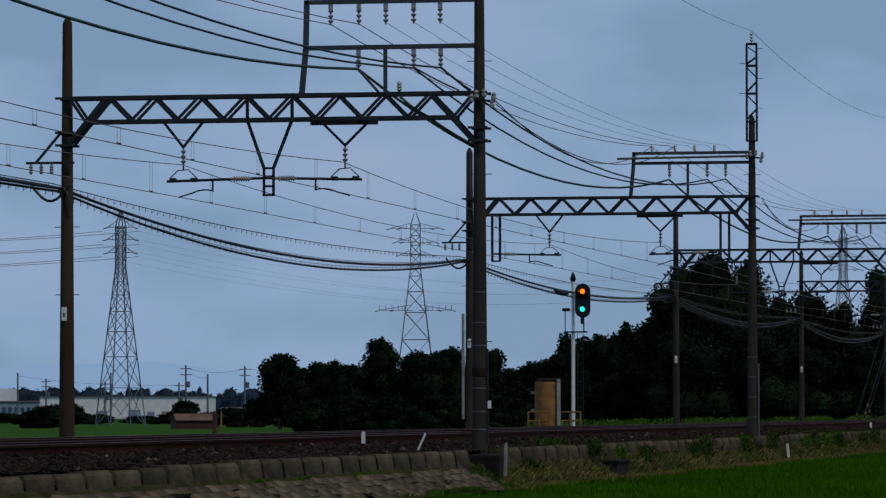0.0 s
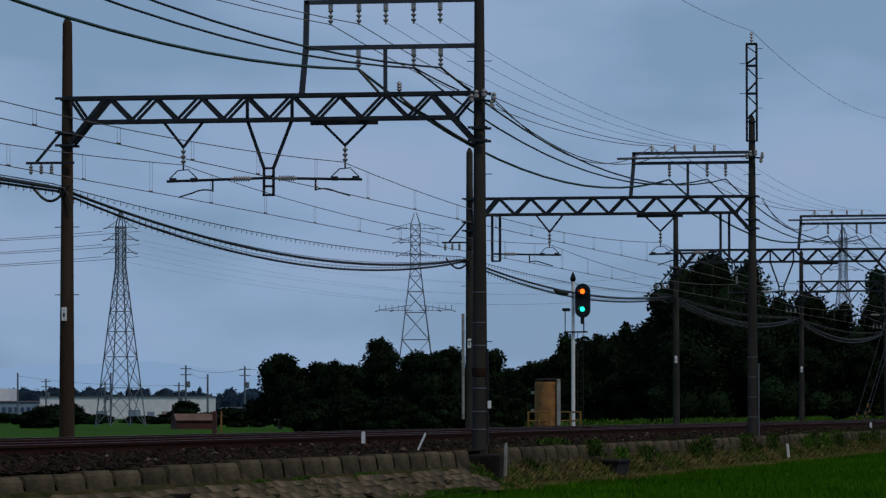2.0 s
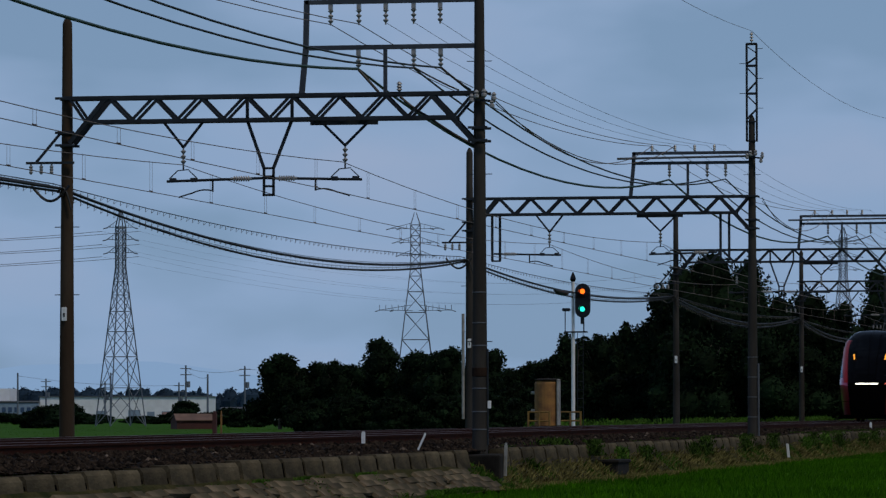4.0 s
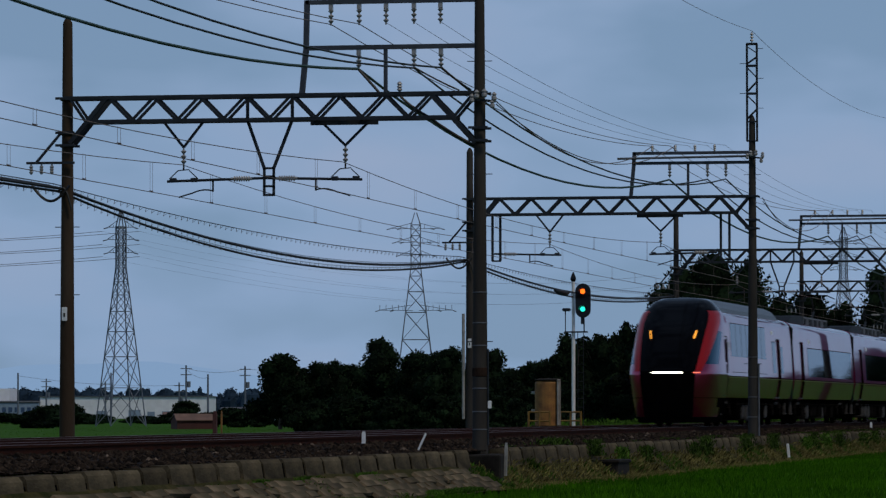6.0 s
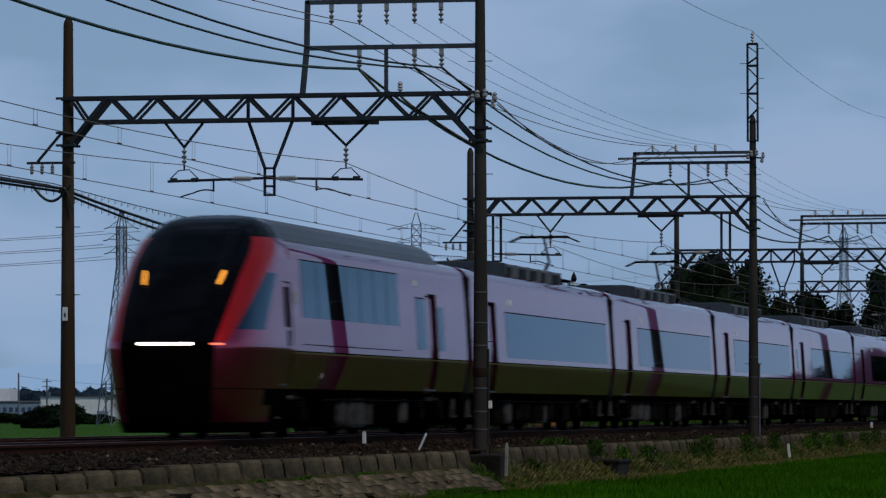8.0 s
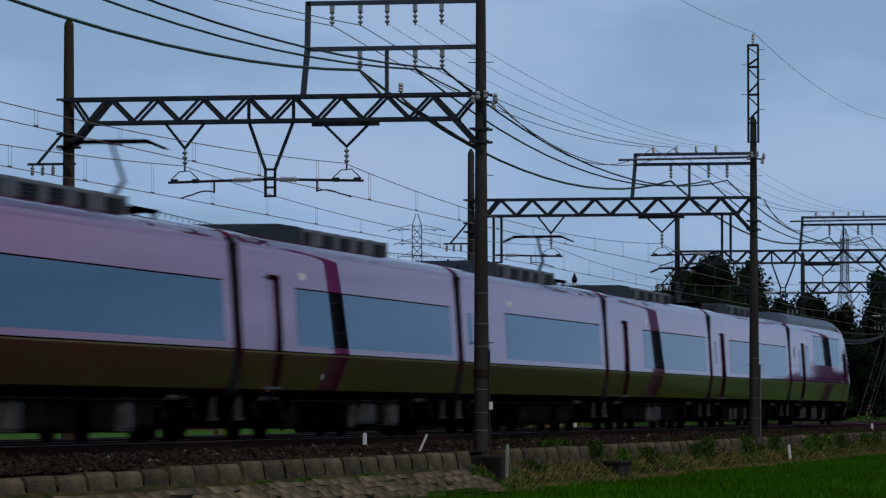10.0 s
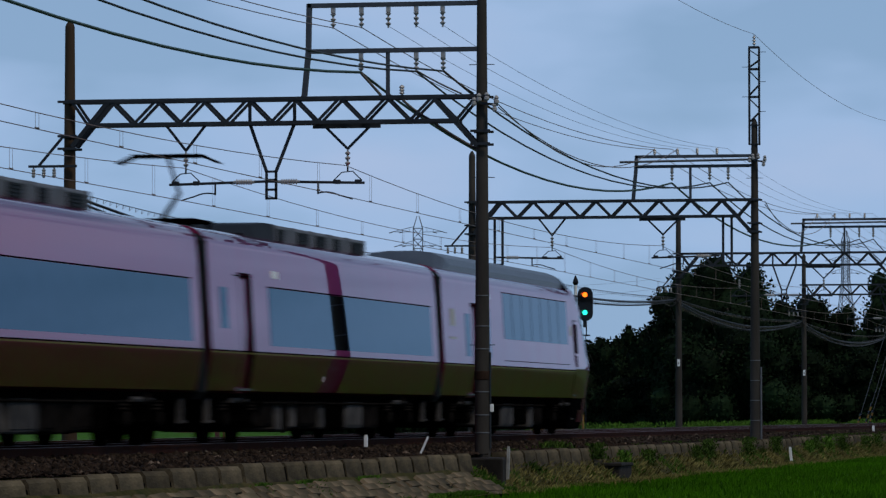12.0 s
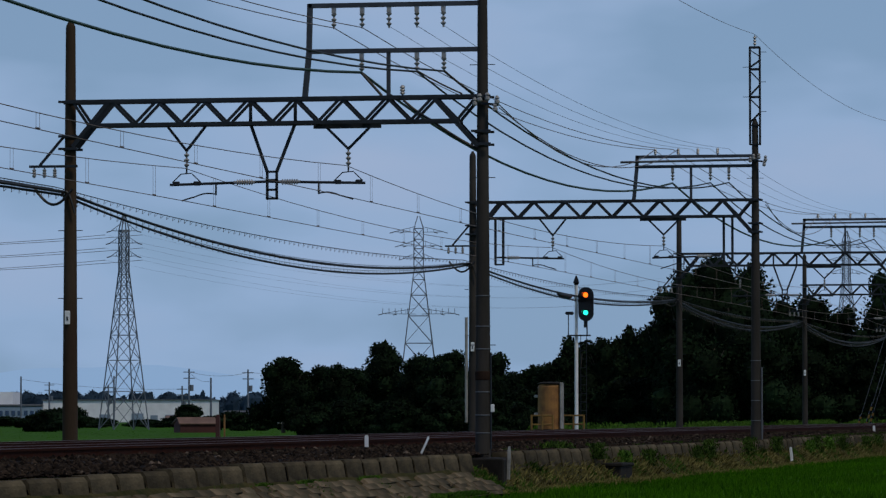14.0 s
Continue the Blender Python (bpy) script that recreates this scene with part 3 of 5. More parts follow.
def underfloor(th, y0, y1, seed, pale=.28):
    rng = random.Random(seed)
    bm = bm_new()
    box(bm, -1.18, 1.18, y0, y1, .74, .88)
    box(bm, -.5, .5, y0 + 4.6, y1 - 4.6, .2, .76)
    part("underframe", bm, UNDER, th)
    y = y0 + 4.6
    while y < y1 - 5.2:
        w = rng.choice((.4, .55, .8, 1.1, 1.6))
        h = rng.uniform(.17, .27)
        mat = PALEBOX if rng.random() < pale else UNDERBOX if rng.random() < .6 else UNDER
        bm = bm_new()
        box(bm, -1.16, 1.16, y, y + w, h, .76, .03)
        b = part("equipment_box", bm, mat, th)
        for s in (-1, 1):
            if w > .5:
                bm = bm_new()
                n = 1 if w < 1 else 2
                for i in range(n):
                    a = y + .06 + (w - .06) * i / n
                    box(bm, s * 1.165 - .012, s * 1.165 + .012, a, a + (w - .12) / n - .03, h + .06, .66, .008)
                part("cover_plate", bm, mat, b)
            for a in (y + .05, y + w - .1):
                bm = bm_new()
                box(bm, s * 1.17 - .015, s * 1.17 + .015, a, a + .045, .62, .8)
                part("hanger_strap", bm, UNDERBOX, b)
        y += w + rng.uniform(.08, .3)
    for s in (-1, 1):
        bm = bm_new()
        rod(bm, (s * 1.19, y0 + 4.4, .70), (s * 1.19, y1 - 4.4, .70), .022, seg=6)
        part("brake_pipe", bm, UNDERBOX, th)
        for a in (y0 + .35, y1 - .45):
            bm = bm_new()
            box(bm, s * 1.15 - .05, s * 1.15 + .05, a, a + .12, .34, .78, .02)
            box(bm, s * 1.17 - .06, s * 1.17 + .06, a - .04, a + .2, .36, .4)
            part("coupling_hose_box", bm, PALEBOX, th)


def lower_trim(th, y0, y1):
    for s in (-1, 1):
        side_panel("gold_line", th, GOLD, s, y0, y1, 1.535, 1.56, .004)
        side_panel("dark_line", th, LINE, s, y0, y1, 1.565, 1.588, .006)


def door_set(th, a, b):
    for s in (-1, 1):
        side_panel("door", th, RED, s, a + .02, b - .02, .93, 2.84, -.06)
        side_panel("door_step", th, STEEL_L, s, a - .05, b + .05, .905, .945, .05)
        side_panel("door_top_line", th, LINE, s, a - .35, b + .02, 2.865, 2.882, .008)
        # dark strips added on both jambs to paint the recess shade
        for y in (a + .004, b - .034):
            bm = bm_new()
            for z0, z1 in ((.95, 1.3), (1.3, 1.6), (1.6, 2.2), (2.2, 2.85)):
                x0, x1 = side_x(z0) + .002, side_x(z1) + .002
                v = [bm.verts.new((s * (x - d), yy, z)) for z, x in ((z0, x0), (z1, x1)) for d, yy in ((0, y), (0, y + .03), (.09, y + .03), (.09, y))]
                for q in HEX:
                    bm.faces.new([v[i] for i in q])
            bmesh.ops.recalc_face_normals(bm, faces=bm.faces)
            part("jamb_shade_strip", bm, JAMB, th)


def middle_car(k):
    th = empty("railcar", TRACK_N, PITCH_CAR * (k - 1), 0, "glossy metallic red express railcar with a long tinted window band", "railcar", "cars of the express train")
    d = (2.95, 3.97) if k == 6 else (2.45, 3.45)
    body_mesh("body", th, .32, 20.38, [d])
    door_set(th, *d)
    lower_trim(th, .33, 20.37)
    for s in (-1, 1):
        w0 = {5: 5.8, 6: 6.8}.get(k, 4.7)
        side_panel("window_band", th, GLASS, s, w0, 19.75, 1.70, 2.72)
        side_panel("window_top_line", th, LINE, s, w0 - .05, 19.8, 2.725, 2.748, .01)
        side_panel("destination_display", th, WHITE, s, w0 + .35, w0 + .85, 2.9, 3.03)
        if k in (5, 7):
            side_panel("small_window", th, GLASS, s, 1.05, 1.6, 1.95, 2.65)
    bm = bm_new()
    box(bm, -1.34, 1.34, 20.36, 21.04, .75, 3.5, .12)
    part("gangway_bellows", bm, RUBBER, th)
    roof_unit(th, 6.9, 15.0, 2.4 if k == 7 else 4.6)
    at = {2: 18.1, 3: 17.6, 5: 18.2, 7: 2.9}.get(k)
    if at:
        pantograph(th, at)
    bogie(th, 3.3)
    bogie(th, 17.4)
    underfloor(th, .5, 20.2, k)
    return th


def nose_slice(z):
    """Half width and front inset of the nose at height z."""
    zs = (.12, .45, .9, 1.3, 1.62, 1.72, 2.2, 2.7, 2.9, 3.2, 3.5, 3.7, 3.9, 4.0, 4.04)
    ws = (1.16, 1.25, 1.30, 1.36, 1.40, 1.394, 1.365, 1.336, 1.324, 1.306, 1.24, 1.09, .90, .66, .05)
    ins = (.35, .15, .05, .0, .0, .03, .5, 1.08, 1.32, 1.8, 2.35, 2.7, 3.15, 3.6, 3.85)
    return float(np.interp(z, zs, ws)), float(np.interp(z, zs, ins))


def nose(th):
    back, length, e = -17.6, 3.9, 2 / 4.2
    zs = [.12, .3, .6, .88, 1.1, 1.3, 1.5, 1.56, 1.62, 1.7, 1.8, 1.92, 2.05, 2.2, 2.35, 2.5, 2.65, 2.8, 2.95, 3.1, 3.2, 3.3, 3.4, 3.5, 3.6, 3.7, 3.8, 3.88, 3.94, 4.0, 4.03, 4.04]
    zones = (("screen", 0, 8), ("pillar", 8, 11), ("flank", 11, 20))

    def angles(z):
        """The pillar leans back along the nose: its two edges at height z."""
        k = min(1, max(0, (z - 1.7) / 1.65))
        a, b = 21 + 15 * k, 32 + 45 * k
        half = [a * i / 8 for i in range(9)] + [a + (b - a) * i / 3 for i in (1, 2, 3)] + [b + (90 - b) * i / 9 for i in range(1, 10)]
        return half

    groups = {}
    for side in (-1, 1):
        for j in range(len(zs) - 1):
            for i in range(20):
                q = []
                for jj, ii in ((j, i), (j, i + 1), (j + 1, i + 1), (j + 1, i)):
                    w, fr = nose_slice(zs[jj])
                    t = radians(angles(zs[jj])[ii])
                    q.append((side * w * math.sin(t) ** e, back - (length - fr) * max(math.cos(t), 0) ** e, zs[jj]))
                z, zone = (zs[j] + zs[j + 1]) / 2, [n for n, a, b in zones if a <= i < b][0]
                yc = sum(p[1] for p in q) / 4
                if z > 3.6 and not (zone == "pillar" and z < 3.62):
                    g = "roof"
                elif z > 1.7:
                    g = zone + ("%d" % side if zone == "pillar" else "") if zone != "flank" else "cab%d" % side if 1.94 < z < 3.0 and 11 <= i < 17 else "shell"
                elif zone == "screen":
                    g = "black"
                else:
                    g = "shell" if z > .88 or (z > .42 and yc < -19.3 + (.88 - z) * .6) else "black"
                groups.setdefault(g, []).append(q)
    for g, nm, mt, lb in (("roof", "nose_roof", SCREEN, ""), ("screen", "windscreen", SCREEN, "black tinted raked windscreen"),
                          ("shell", "nose_shell", RED, ""), ("pillar-1", "windscreen_pillar", PILLAR, "red windscreen pillar, brightened to look lit"), ("pillar1", "windscreen_pillar", PILLAR, "red windscreen pillar, brightened to look lit"), ("cab-1", "cab_side_window", GLASS, ""), ("cab1", "cab_side_window", GLASS, ""),
                          ("black", "front_skirt", LINE, "black lower front with coupler cover")):
        bm = bm_new()
        for q in groups[g]:
            bm.faces.new([bm.verts.new(p) for p in q])
        bmesh.ops.remove_doubles(bm, verts=bm.verts, dist=1e-4)
        bmesh.ops.recalc_face_normals(bm, faces=bm.faces)
        part(nm, bm, mt, th, lb, smooth=True)
    bm = bm_new()
    box(bm, -.48, .48, -21.53, -21.4, 1.635, 1.68, .01)
    part("headlight_bar", bm, LAMP_W, th, "glowing white headlight bar")
    # small glowing red bar, on one side of the nose only
    bm = bm_new()
    bar(bm, (.80, -21.42, 1.655), (.98, -21.27, 1.655), .035, .03, (0, 0, 1))
    part("red_glow_bar", bm, GLOW_R, th, "small glowing red bar beside the pillar")
    for s in (-1, 1):
        bm = bm_new()
        bar(bm, (s * .67 + .02, -20.42, 2.72), (s * .715 + .02, -20.15, 2.95), .042, .04, (1, 0, 0))
        part("upper_lamp", bm, LAMP_A, th, "glowing amber upper lamp")


def end_car(front):
    th = empty("railcar", TRACK_N, 0 if front else PITCH_CAR * 6, 0, "glossy metallic red end railcar with black raked nose", "railcar", "cars of the express train", rz=0 if front else 180)
    d = (-4.6, -3.65)
    body_mesh("body", th, -17.62, -.32, [d])
    door_set(th, *d)
    lower_trim(th, -17.6, -.33)
    for s in (-1, 1):
        side_panel("window_band", th, GLASS, s, -16.7, -7.7, 2.20, 3.24)
        side_panel("window_top_line", th, LINE, s, -16.75, -7.65, 3.245, 3.262, .01)
        side_panel("window_bottom_line", th, LINE, s, -16.7, -7.7, 1.70, 1.715, .01)
        for y in (-15.4, -14.1, -12.8, -11.5, -10.2, -8.9):
            side_panel("window_joint", th, LINE, s, y, y + .03, 2.20, 3.24, .009)
        side_panel("cab_door_window", th, LINE, s, -18.12, -17.84, 2.0, 2.72, .016)
        side_panel("cab_door_handle", th, LINE, s, -17.98, -17.88, 1.66, 1.94, .016)
        side_panel("cab_door_edge", th, LINE, s, -17.66, -17.63, 1.0, 2.8, .012)
        side_panel("cab_door_top", th, LINE, s, -18.2, -17.65, 2.8, 2.82, .014)
        side_panel("cab_step", th, STEEL_L, s, -18.3, -17.8, .95, .98, .02)
        side_panel("side_window", th, GLASS, s, -5.9, -4.95, 1.75, 2.80)
        side_panel("side_window_line", th, LINE, s, -5.95, -4.9, 2.805, 2.83, .01)
        side_panel("vestibule_window", th, GLASS, s, -3.5, -2.9, 1.75, 2.68)
        side_panel("destination_display", th, WHITE, s, -6.0, -5.5, 3.06, 3.18)
        side_panel("cab_emblem", th, GOLD, s, -17.35, -17.1, 2.42, 2.66, .008)
        if not front:
            side_panel("emblem", th, GOLD, s, -1.75, -1.2, 2.38, 2.75, .005)
            side_panel("emblem_bar", th, GOLD, s, -1.85, -1.1, 2.1, 2.15, .005)
    nose(th)
    for side in (-1, 1):
        bm = bm_new()
        rows = []
        for z in (.875, .892):
            w, fr = nose_slice(z)
            ring = []
            for q in range(25):
                t = radians(20 + 70 * q / 24)
                ring.append((side * (w + .004) * math.sin(t) ** (2 / 4.2), -17.6 - (3.904 - fr) * max(math.cos(t), 0) ** (2 / 4.2), z))
            rows.append([bm.verts.new(p) for p in ring])
        for q in range(24):
            bm.faces.new((rows[0][q], rows[0][q + 1], rows[1][q + 1], rows[1][q]))
        bmesh.ops.solidify(bm, geom=bm.faces[:], thickness=.006)
        part("skirt_joint", bm, LINE, th)
    v, f = [], []
    prof = ((1.06, 3.5), (1.06, 3.72), (.92, 3.88), (.66, 4.0), (.3, 4.035), (-.3, 4.035), (-.66, 4.0), (-.92, 3.88), (-1.06, 3.72), (-1.06, 3.5))
    for y, h in ((-17.65, 1), (-2.6, 1), (-1.7, .25)):
        v += [(x, y, 3.5 + (z - 3.5) * h) for x, z in prof]
    n = len(prof)
    f = [(j * n + i, j * n + i + 1, (j + 1) * n + i + 1, (j + 1) * n + i) for j in range(2) for i in range(n - 1)] + [tuple(range(2 * n, 3 * n))]
    raw("roof_cover", v, f, ROOFGREY, th)
    bogie(th, -3.3)
    bogie(th, -16.8)
    underfloor(th, -18.6, -.5, 40 + front, .4)
    if front:
        bm = bm_new()
        box(bm, -1.34, 1.34, -.34, .34, .75, 3.5, .12)
        part("gangway_bellows", bm, RUBBER, th)
    return th


CARS = [end_car(True)] + [middle_car(k) for k in range(2, 8)] + [end_car(False)]


# ---- wall, slope, foundations ----
def shared(name, verts, faces, mat):
    me = bpy.data.meshes.new(name)
    me.from_pydata(verts, [], faces)
    me.materials.append(mat)
    return me




def retaining_wall():
    th = empty("retaining_wall", 0, 0, 0, "low retaining wall of weathered concrete blocks", "wall")
    tagged(th, kind="structure")
    rng = random.Random(3)
    kinds = []
    for i in range(5):
        h = [(-.32, .0, -.6), (.12 + rng.uniform(-.01, .01), .0, -.6), (.12, 1.31, -.6), (-.32, 1.31, -.6),
             (-.32, .0, .2), (-.015, .0, .19), (-.015, 1.31, .19), (-.32, 1.31, .2)]
        # chamfer along the top edge
        c = .045 + rng.uniform(-.012, .012)
        h = h[:4] + [h[4], (h[5][0] - c, h[5][1], h[5][2] + .012), (h[6][0] - c, h[6][1], h[6][2] + .012), h[7], (h[5][0], h[5][1], h[5][2] - c), (h[6][0], h[6][1], h[6][2] - c)]
        f = [(0, 3, 2, 1), (4, 5, 6, 7), (1, 2, 9, 8), (8, 9, 6, 5), (0, 1, 8, 5, 4), (2, 3, 7, 6, 9), (3, 0, 4, 7)]
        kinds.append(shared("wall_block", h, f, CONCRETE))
    # black body added behind the blocks, painting the shade of deep joints
    for y0, y1, top in ((43, 69.5, .02), (69.5, 88.3, .15), (92.4, 245, .15)):
        bm = bm_new()
        ring = [[bm.verts.new((-16.27 + x, y, -.49 + z)) for x, z in ((-.33, -.6), (.108, -.6), (-.027, top), (-.33, top))] for y in (y0, y1)]
        for k in range(4):
            bm.faces.new((ring[0][k], ring[0][(k + 1) % 4], ring[1][(k + 1) % 4], ring[1][k]))
        bm.faces.new(ring[0][::-1])
        bm.faces.new(ring[1])
        part("joint_shade_core", bm, LINE, th)
    y = 43.5
    i = 0
    while y < 245:
        if not (178.5 < y < 181 or 88.2 < y < 91.2):
            ob = new("wall_block", kinds[i % 5])
            ob.parent = th
            ob.location = (-16.27 + rng.uniform(.0, .012), y, -.475 - .05 * max(0, (69 - y) / 8) + rng.uniform(-.012, .012))
            ob.rotation_euler = (rng.uniform(-.006, .006), rng.uniform(-.008, .006), rng.uniform(-.003, .003))
            if 91.4 < y < 91.6:                     # cut short at the pole foundation
                ob.location.y, ob.scale.y = 92.3, .4
        y += 1.5
        i += 1


def slope_paving():
    th = empty("slope_paving", 0, 0, 0, "mossy concrete slabs laid on the embankment slope", "paving")
    tagged(th, kind="structure")
    rng = random.Random(5)
    kinds = []
    for k in range(7):
        a, b = .078 + rng.uniform(-.022, .018), .44 + rng.uniform(-.2, .12)
        kinds.append(shared("slab", [(-a, -b, -.05), (a, -b, -.05), (a, b, -.05), (-a, b, -.05),
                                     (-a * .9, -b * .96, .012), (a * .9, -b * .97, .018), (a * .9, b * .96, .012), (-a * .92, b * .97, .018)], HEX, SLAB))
    for row in range(5):
        for i in range(43):
            if rng.random() < .05:
                continue
            ob = new("slab", kinds[rng.randrange(7)])
            ob.parent = th
            u = .28 + .19 * row
            at = Vector((-16.19 + .62 * u, 48 + i * .92 + row * .41 + rng.uniform(-.08, .08), -.62 - .46 * u + rng.uniform(-.014, .010) + .085))
            turn = Matrix.Rotation(radians(37) + rng.uniform(-.05, .05), 3, 'Y') @ Matrix.Rotation(rng.uniform(-.07, .03), 3, 'Z') @ Matrix.Rotation(rng.uniform(-.012, .012), 3, 'X')
            ob.matrix_basis = Matrix.LocRotScale(at, turn.to_quaternion(), None)


def foundation(y):
    bm = bm_new()
    box(bm, .0, .79, -2.1, -1.7, -.7, -.005, .025)
    box(bm, -.52, .38, -1.75, .7, -.7, .0, .025)
    ob = part("foundation_block", bm, DARKCON)
    ob.matrix_basis = pose(-16.66, y, -.375)
    tagged(ob, "dark concrete foundation block under a gantry pole", "foundation", "pole foundations")


retaining_wall()
slope_paving()
foundation(GANTRY_Y)
bm = bm_new()
box(bm, -.66, .3, -.9, .9, -.5, .36, .03)
box(bm, -.7, .34, -.95, .95, .32, .4, .02)
culvert = part("culvert_head", bm, DARKCON)
culvert.matrix_basis = pose(-16.06, 105.3, -1.03)
tagged(culvert, "dark concrete culvert head at the foot of the slope", "culvert")


# ---- loose stones, grass and weeds ----
def scatter(name, n, seed, place, make, mat, label, category):
    """One object of many small pieces: place(rng, n) gives the feet, make(rng, n) the pieces round the origin."""
    rng = np.random.default_rng(seed)
    feet = place(rng, n)
    pv, pf = make(rng, len(feet))
    v = (pv + feet[:, None, :]).reshape(-1, 3)
    k = pv.shape[1]
    f = (pf[None] + (np.arange(len(feet)) * k)[:, None, None]).reshape(-1, pf.shape[1])
    ob = raw(name, v.tolist(), f.tolist(), mat)
    return tagged(ob, label, category, kind="stuff")


def stones(rng, n):
    base = np.array([(1, 0, 0), (0, 1, 0), (-1, 0, 0), (0, -1, 0), (0, 0, 1), (0, 0, -1)], float)
    v = base[None] * rng.uniform(.55, 1.3, (n, 6, 1)) * (.022 + .06 * rng.random((n, 1, 1)) ** 2) * np.array([1.1, 1.1, .75])
    a = rng.uniform(0, 6.28, n)
    c, s = np.cos(a)[:, None], np.sin(a)[:, None]
    v = np.stack([v[..., 0] * c - v[..., 1] * s, v[..., 0] * s + v[..., 1] * c, v[..., 2]], -1)
    f = np.array([(0, 1, 4), (1, 2, 4), (2, 3, 4), (3, 0, 4), (1, 0, 5), (2, 1, 5), (3, 2, 5), (0, 3, 5)])
    return v, f


def bed_z(x):
    return np.interp(x, [-25.2, -24.2, -22.0, -21.3, -20.5, -18.3, -17.8, -17.3, -16.8, -16.4], [-.24, -.165, -.16, -.19, -.16, -.165, -.21, -.26, -.29, -.32])


def stone_feet(rng, n):
    x = np.where(rng.random(n) < .88, rng.uniform(-18.7, -16.5, n), rng.uniform(-25.0, -18.7, n))
    y = 50 + 150 * rng.random(n) ** 1.5
    return np.stack([x, y, bed_z(x) + rng.uniform(-.01, .02, n)], 1)


scatter("pale_stones", 420, 31, stone_feet, stones, PALESTONE, "scattered pale stones in the ballast", "ballast stones")
scatter("loose_stones", 20000, 11, stone_feet, stones, STONE, "loose brown ballast stones beside the rails", "ballast stones")


def blades(height, width, lean):
    def make(rng, n):
        h = height * rng.uniform(.5, 1.25, n)
        a = rng.uniform(0, 6.28, n)
        d = np.stack([np.cos(a), np.sin(a), 0 * a], 1)
        w = np.stack([-np.sin(a), np.cos(a), 0 * a], 1) * (width * rng.uniform(.6, 1.3, n))[:, None]
        l = (lean * rng.uniform(.2, 1.3, n))[:, None]
        up = np.array([0, 0, 1.0])
        v = np.stack([-w, w, w * .8 + d * l * .35 + up * h[:, None] * .62, d * l + up * h[:, None], -w * .8 + d * l * .35 + up * h[:, None] * .62], 1)
        return v, np.array([(0, 1, 2, 3, 4)])
    return make


def ground_z(x):
    return np.interp(x, [p[0] for p in PROFILE], [p[1] for p in PROFILE])


def clumps(x0, x1, y0, y1, per, spread):
    def feet(rng, n):
        m = max(1, n // per)
        cx, cy = rng.uniform(x0, x1, m), rng.uniform(y0, y1, m)
        k = rng.integers(0, m, n)
        x, y = cx[k] + rng.normal(0, spread, n), cy[k] + rng.normal(0, spread * 1.6, n)
        x = np.clip(x, x0 - .1, x1 + .1)
        return np.stack([x, y, ground_z(x) - .03], 1)
    return feet


def rice_feet(rng, n):
    x = rng.uniform(-15.75, 9, n)
    y = 62 + 130 * rng.random(n) ** 1.3
    edge = -15.1 + .25 * np.sin(y * .31) + .12 * np.sin(y * 1.3)
    x = np.maximum(x, edge + rng.uniform(0, .4, n))
    return np.stack([x, y, np.full(n, -1.13)], 1)


scatter("rice_plants", 130000, 12, rice_feet, blades(.17, .013, .07), RICE, "dense bright green young rice plants", "rice")
scatter("far_rice_plants", 15000, 13, lambda r, n: np.stack([r.uniform(-135, -30, n), r.uniform(170, 460, n), np.full(n, -1.12)], 1),
        blades(.05, .05, .10), RICE, "bright green rice plants beyond the railway", "rice")
xs = np.linspace(-16.32, -15.1, 13)
ys = np.linspace(48, 244, 100)
v = [(x, y, float(ground_z(x)) + .02 + (.065 if y < 87 else 0) + .015 * math.sin(y * 2.1 + x * 9)) for y in ys for x in xs]
q = [(j * 13 + i, j * 13 + i + 1, j * 13 + i + 14, j * 13 + i + 13) for j in range(99) for i in range(12)]
tagged(raw("slope_bank", v, q, BANK), "dry earth bank below the retaining wall", "bank", kind="structure")
scatter("slope_grass", 34000, 14, clumps(-16.2, -15.25, 88, 205, 60, .28), blades(.14, .010, .14), DRYGRASS, "dry yellowish grass on the slope", "grass")
scatter("slope_weeds", 15000, 15, clumps(-16.25, -15.2, 66, 215, 170, .2), blades(.13, .012, .10), LUSH, "dark green weeds on the slope", "weeds")
scatter("wall_foot_weeds", 13000, 16, lambda r, n: clumps(-16.05, -15.35, 62, 90, 750, .16)(r, n) + np.array([0, 0, .085]), blades(.10, .011, .09), LUSH, "dark green weeds between slope slabs", "weeds")
scatter("shoulder_weeds", 9000, 17, clumps(-16.9, -16.25, 93, 215, 300, .16), blades(.17, .02, .14), WEED, "green weeds growing over the wall top", "weeds")
rng_s = random.Random(8)
y = 103.5
while y < 200:
    w = rng_s.uniform(.15, .5) + (y - 100) * .007
    top = rng_s.uniform(-.42, -.2) if y > 104 else -.2
    scatter("wall_shrub", int(200 + 380 * w), int(y * 10), lambda r, n: np.stack([r.normal(-16.15, .09, n), r.normal(y, w, n), top - (.55 * w + .2) * r.random(n)], 1),
            blades(.085, .018, .10), LUSH if rng_s.random() < .3 else WEED, "dark green weeds hanging over the wall", "shrub")
    y += rng_s.choice((2.4, 4.0, 6.5, 9.0))
scatter("ballast_shrub", 300, 42, lambda r, n: np.stack([r.normal(-16.75, .12, n), r.normal(101.2, .7, n), r.uniform(-.33, -.18, n)], 1),
        blades(.10, .022, .10), WEED, "low green shrub in the ballast shoulder", "shrub")
scatter("trackside_weeds", 42000, 18, lambda r, n: clumps(-28.2, -26.2, 158, 330, 500, .5)(r, n) + np.stack([0 * r.random(n), 0 * r.random(n), .52 * r.random(n) ** 1.8], 1),
        blades(.11, .026, .10), LUSH, "tall leafy green weeds beyond the far track", "weeds")
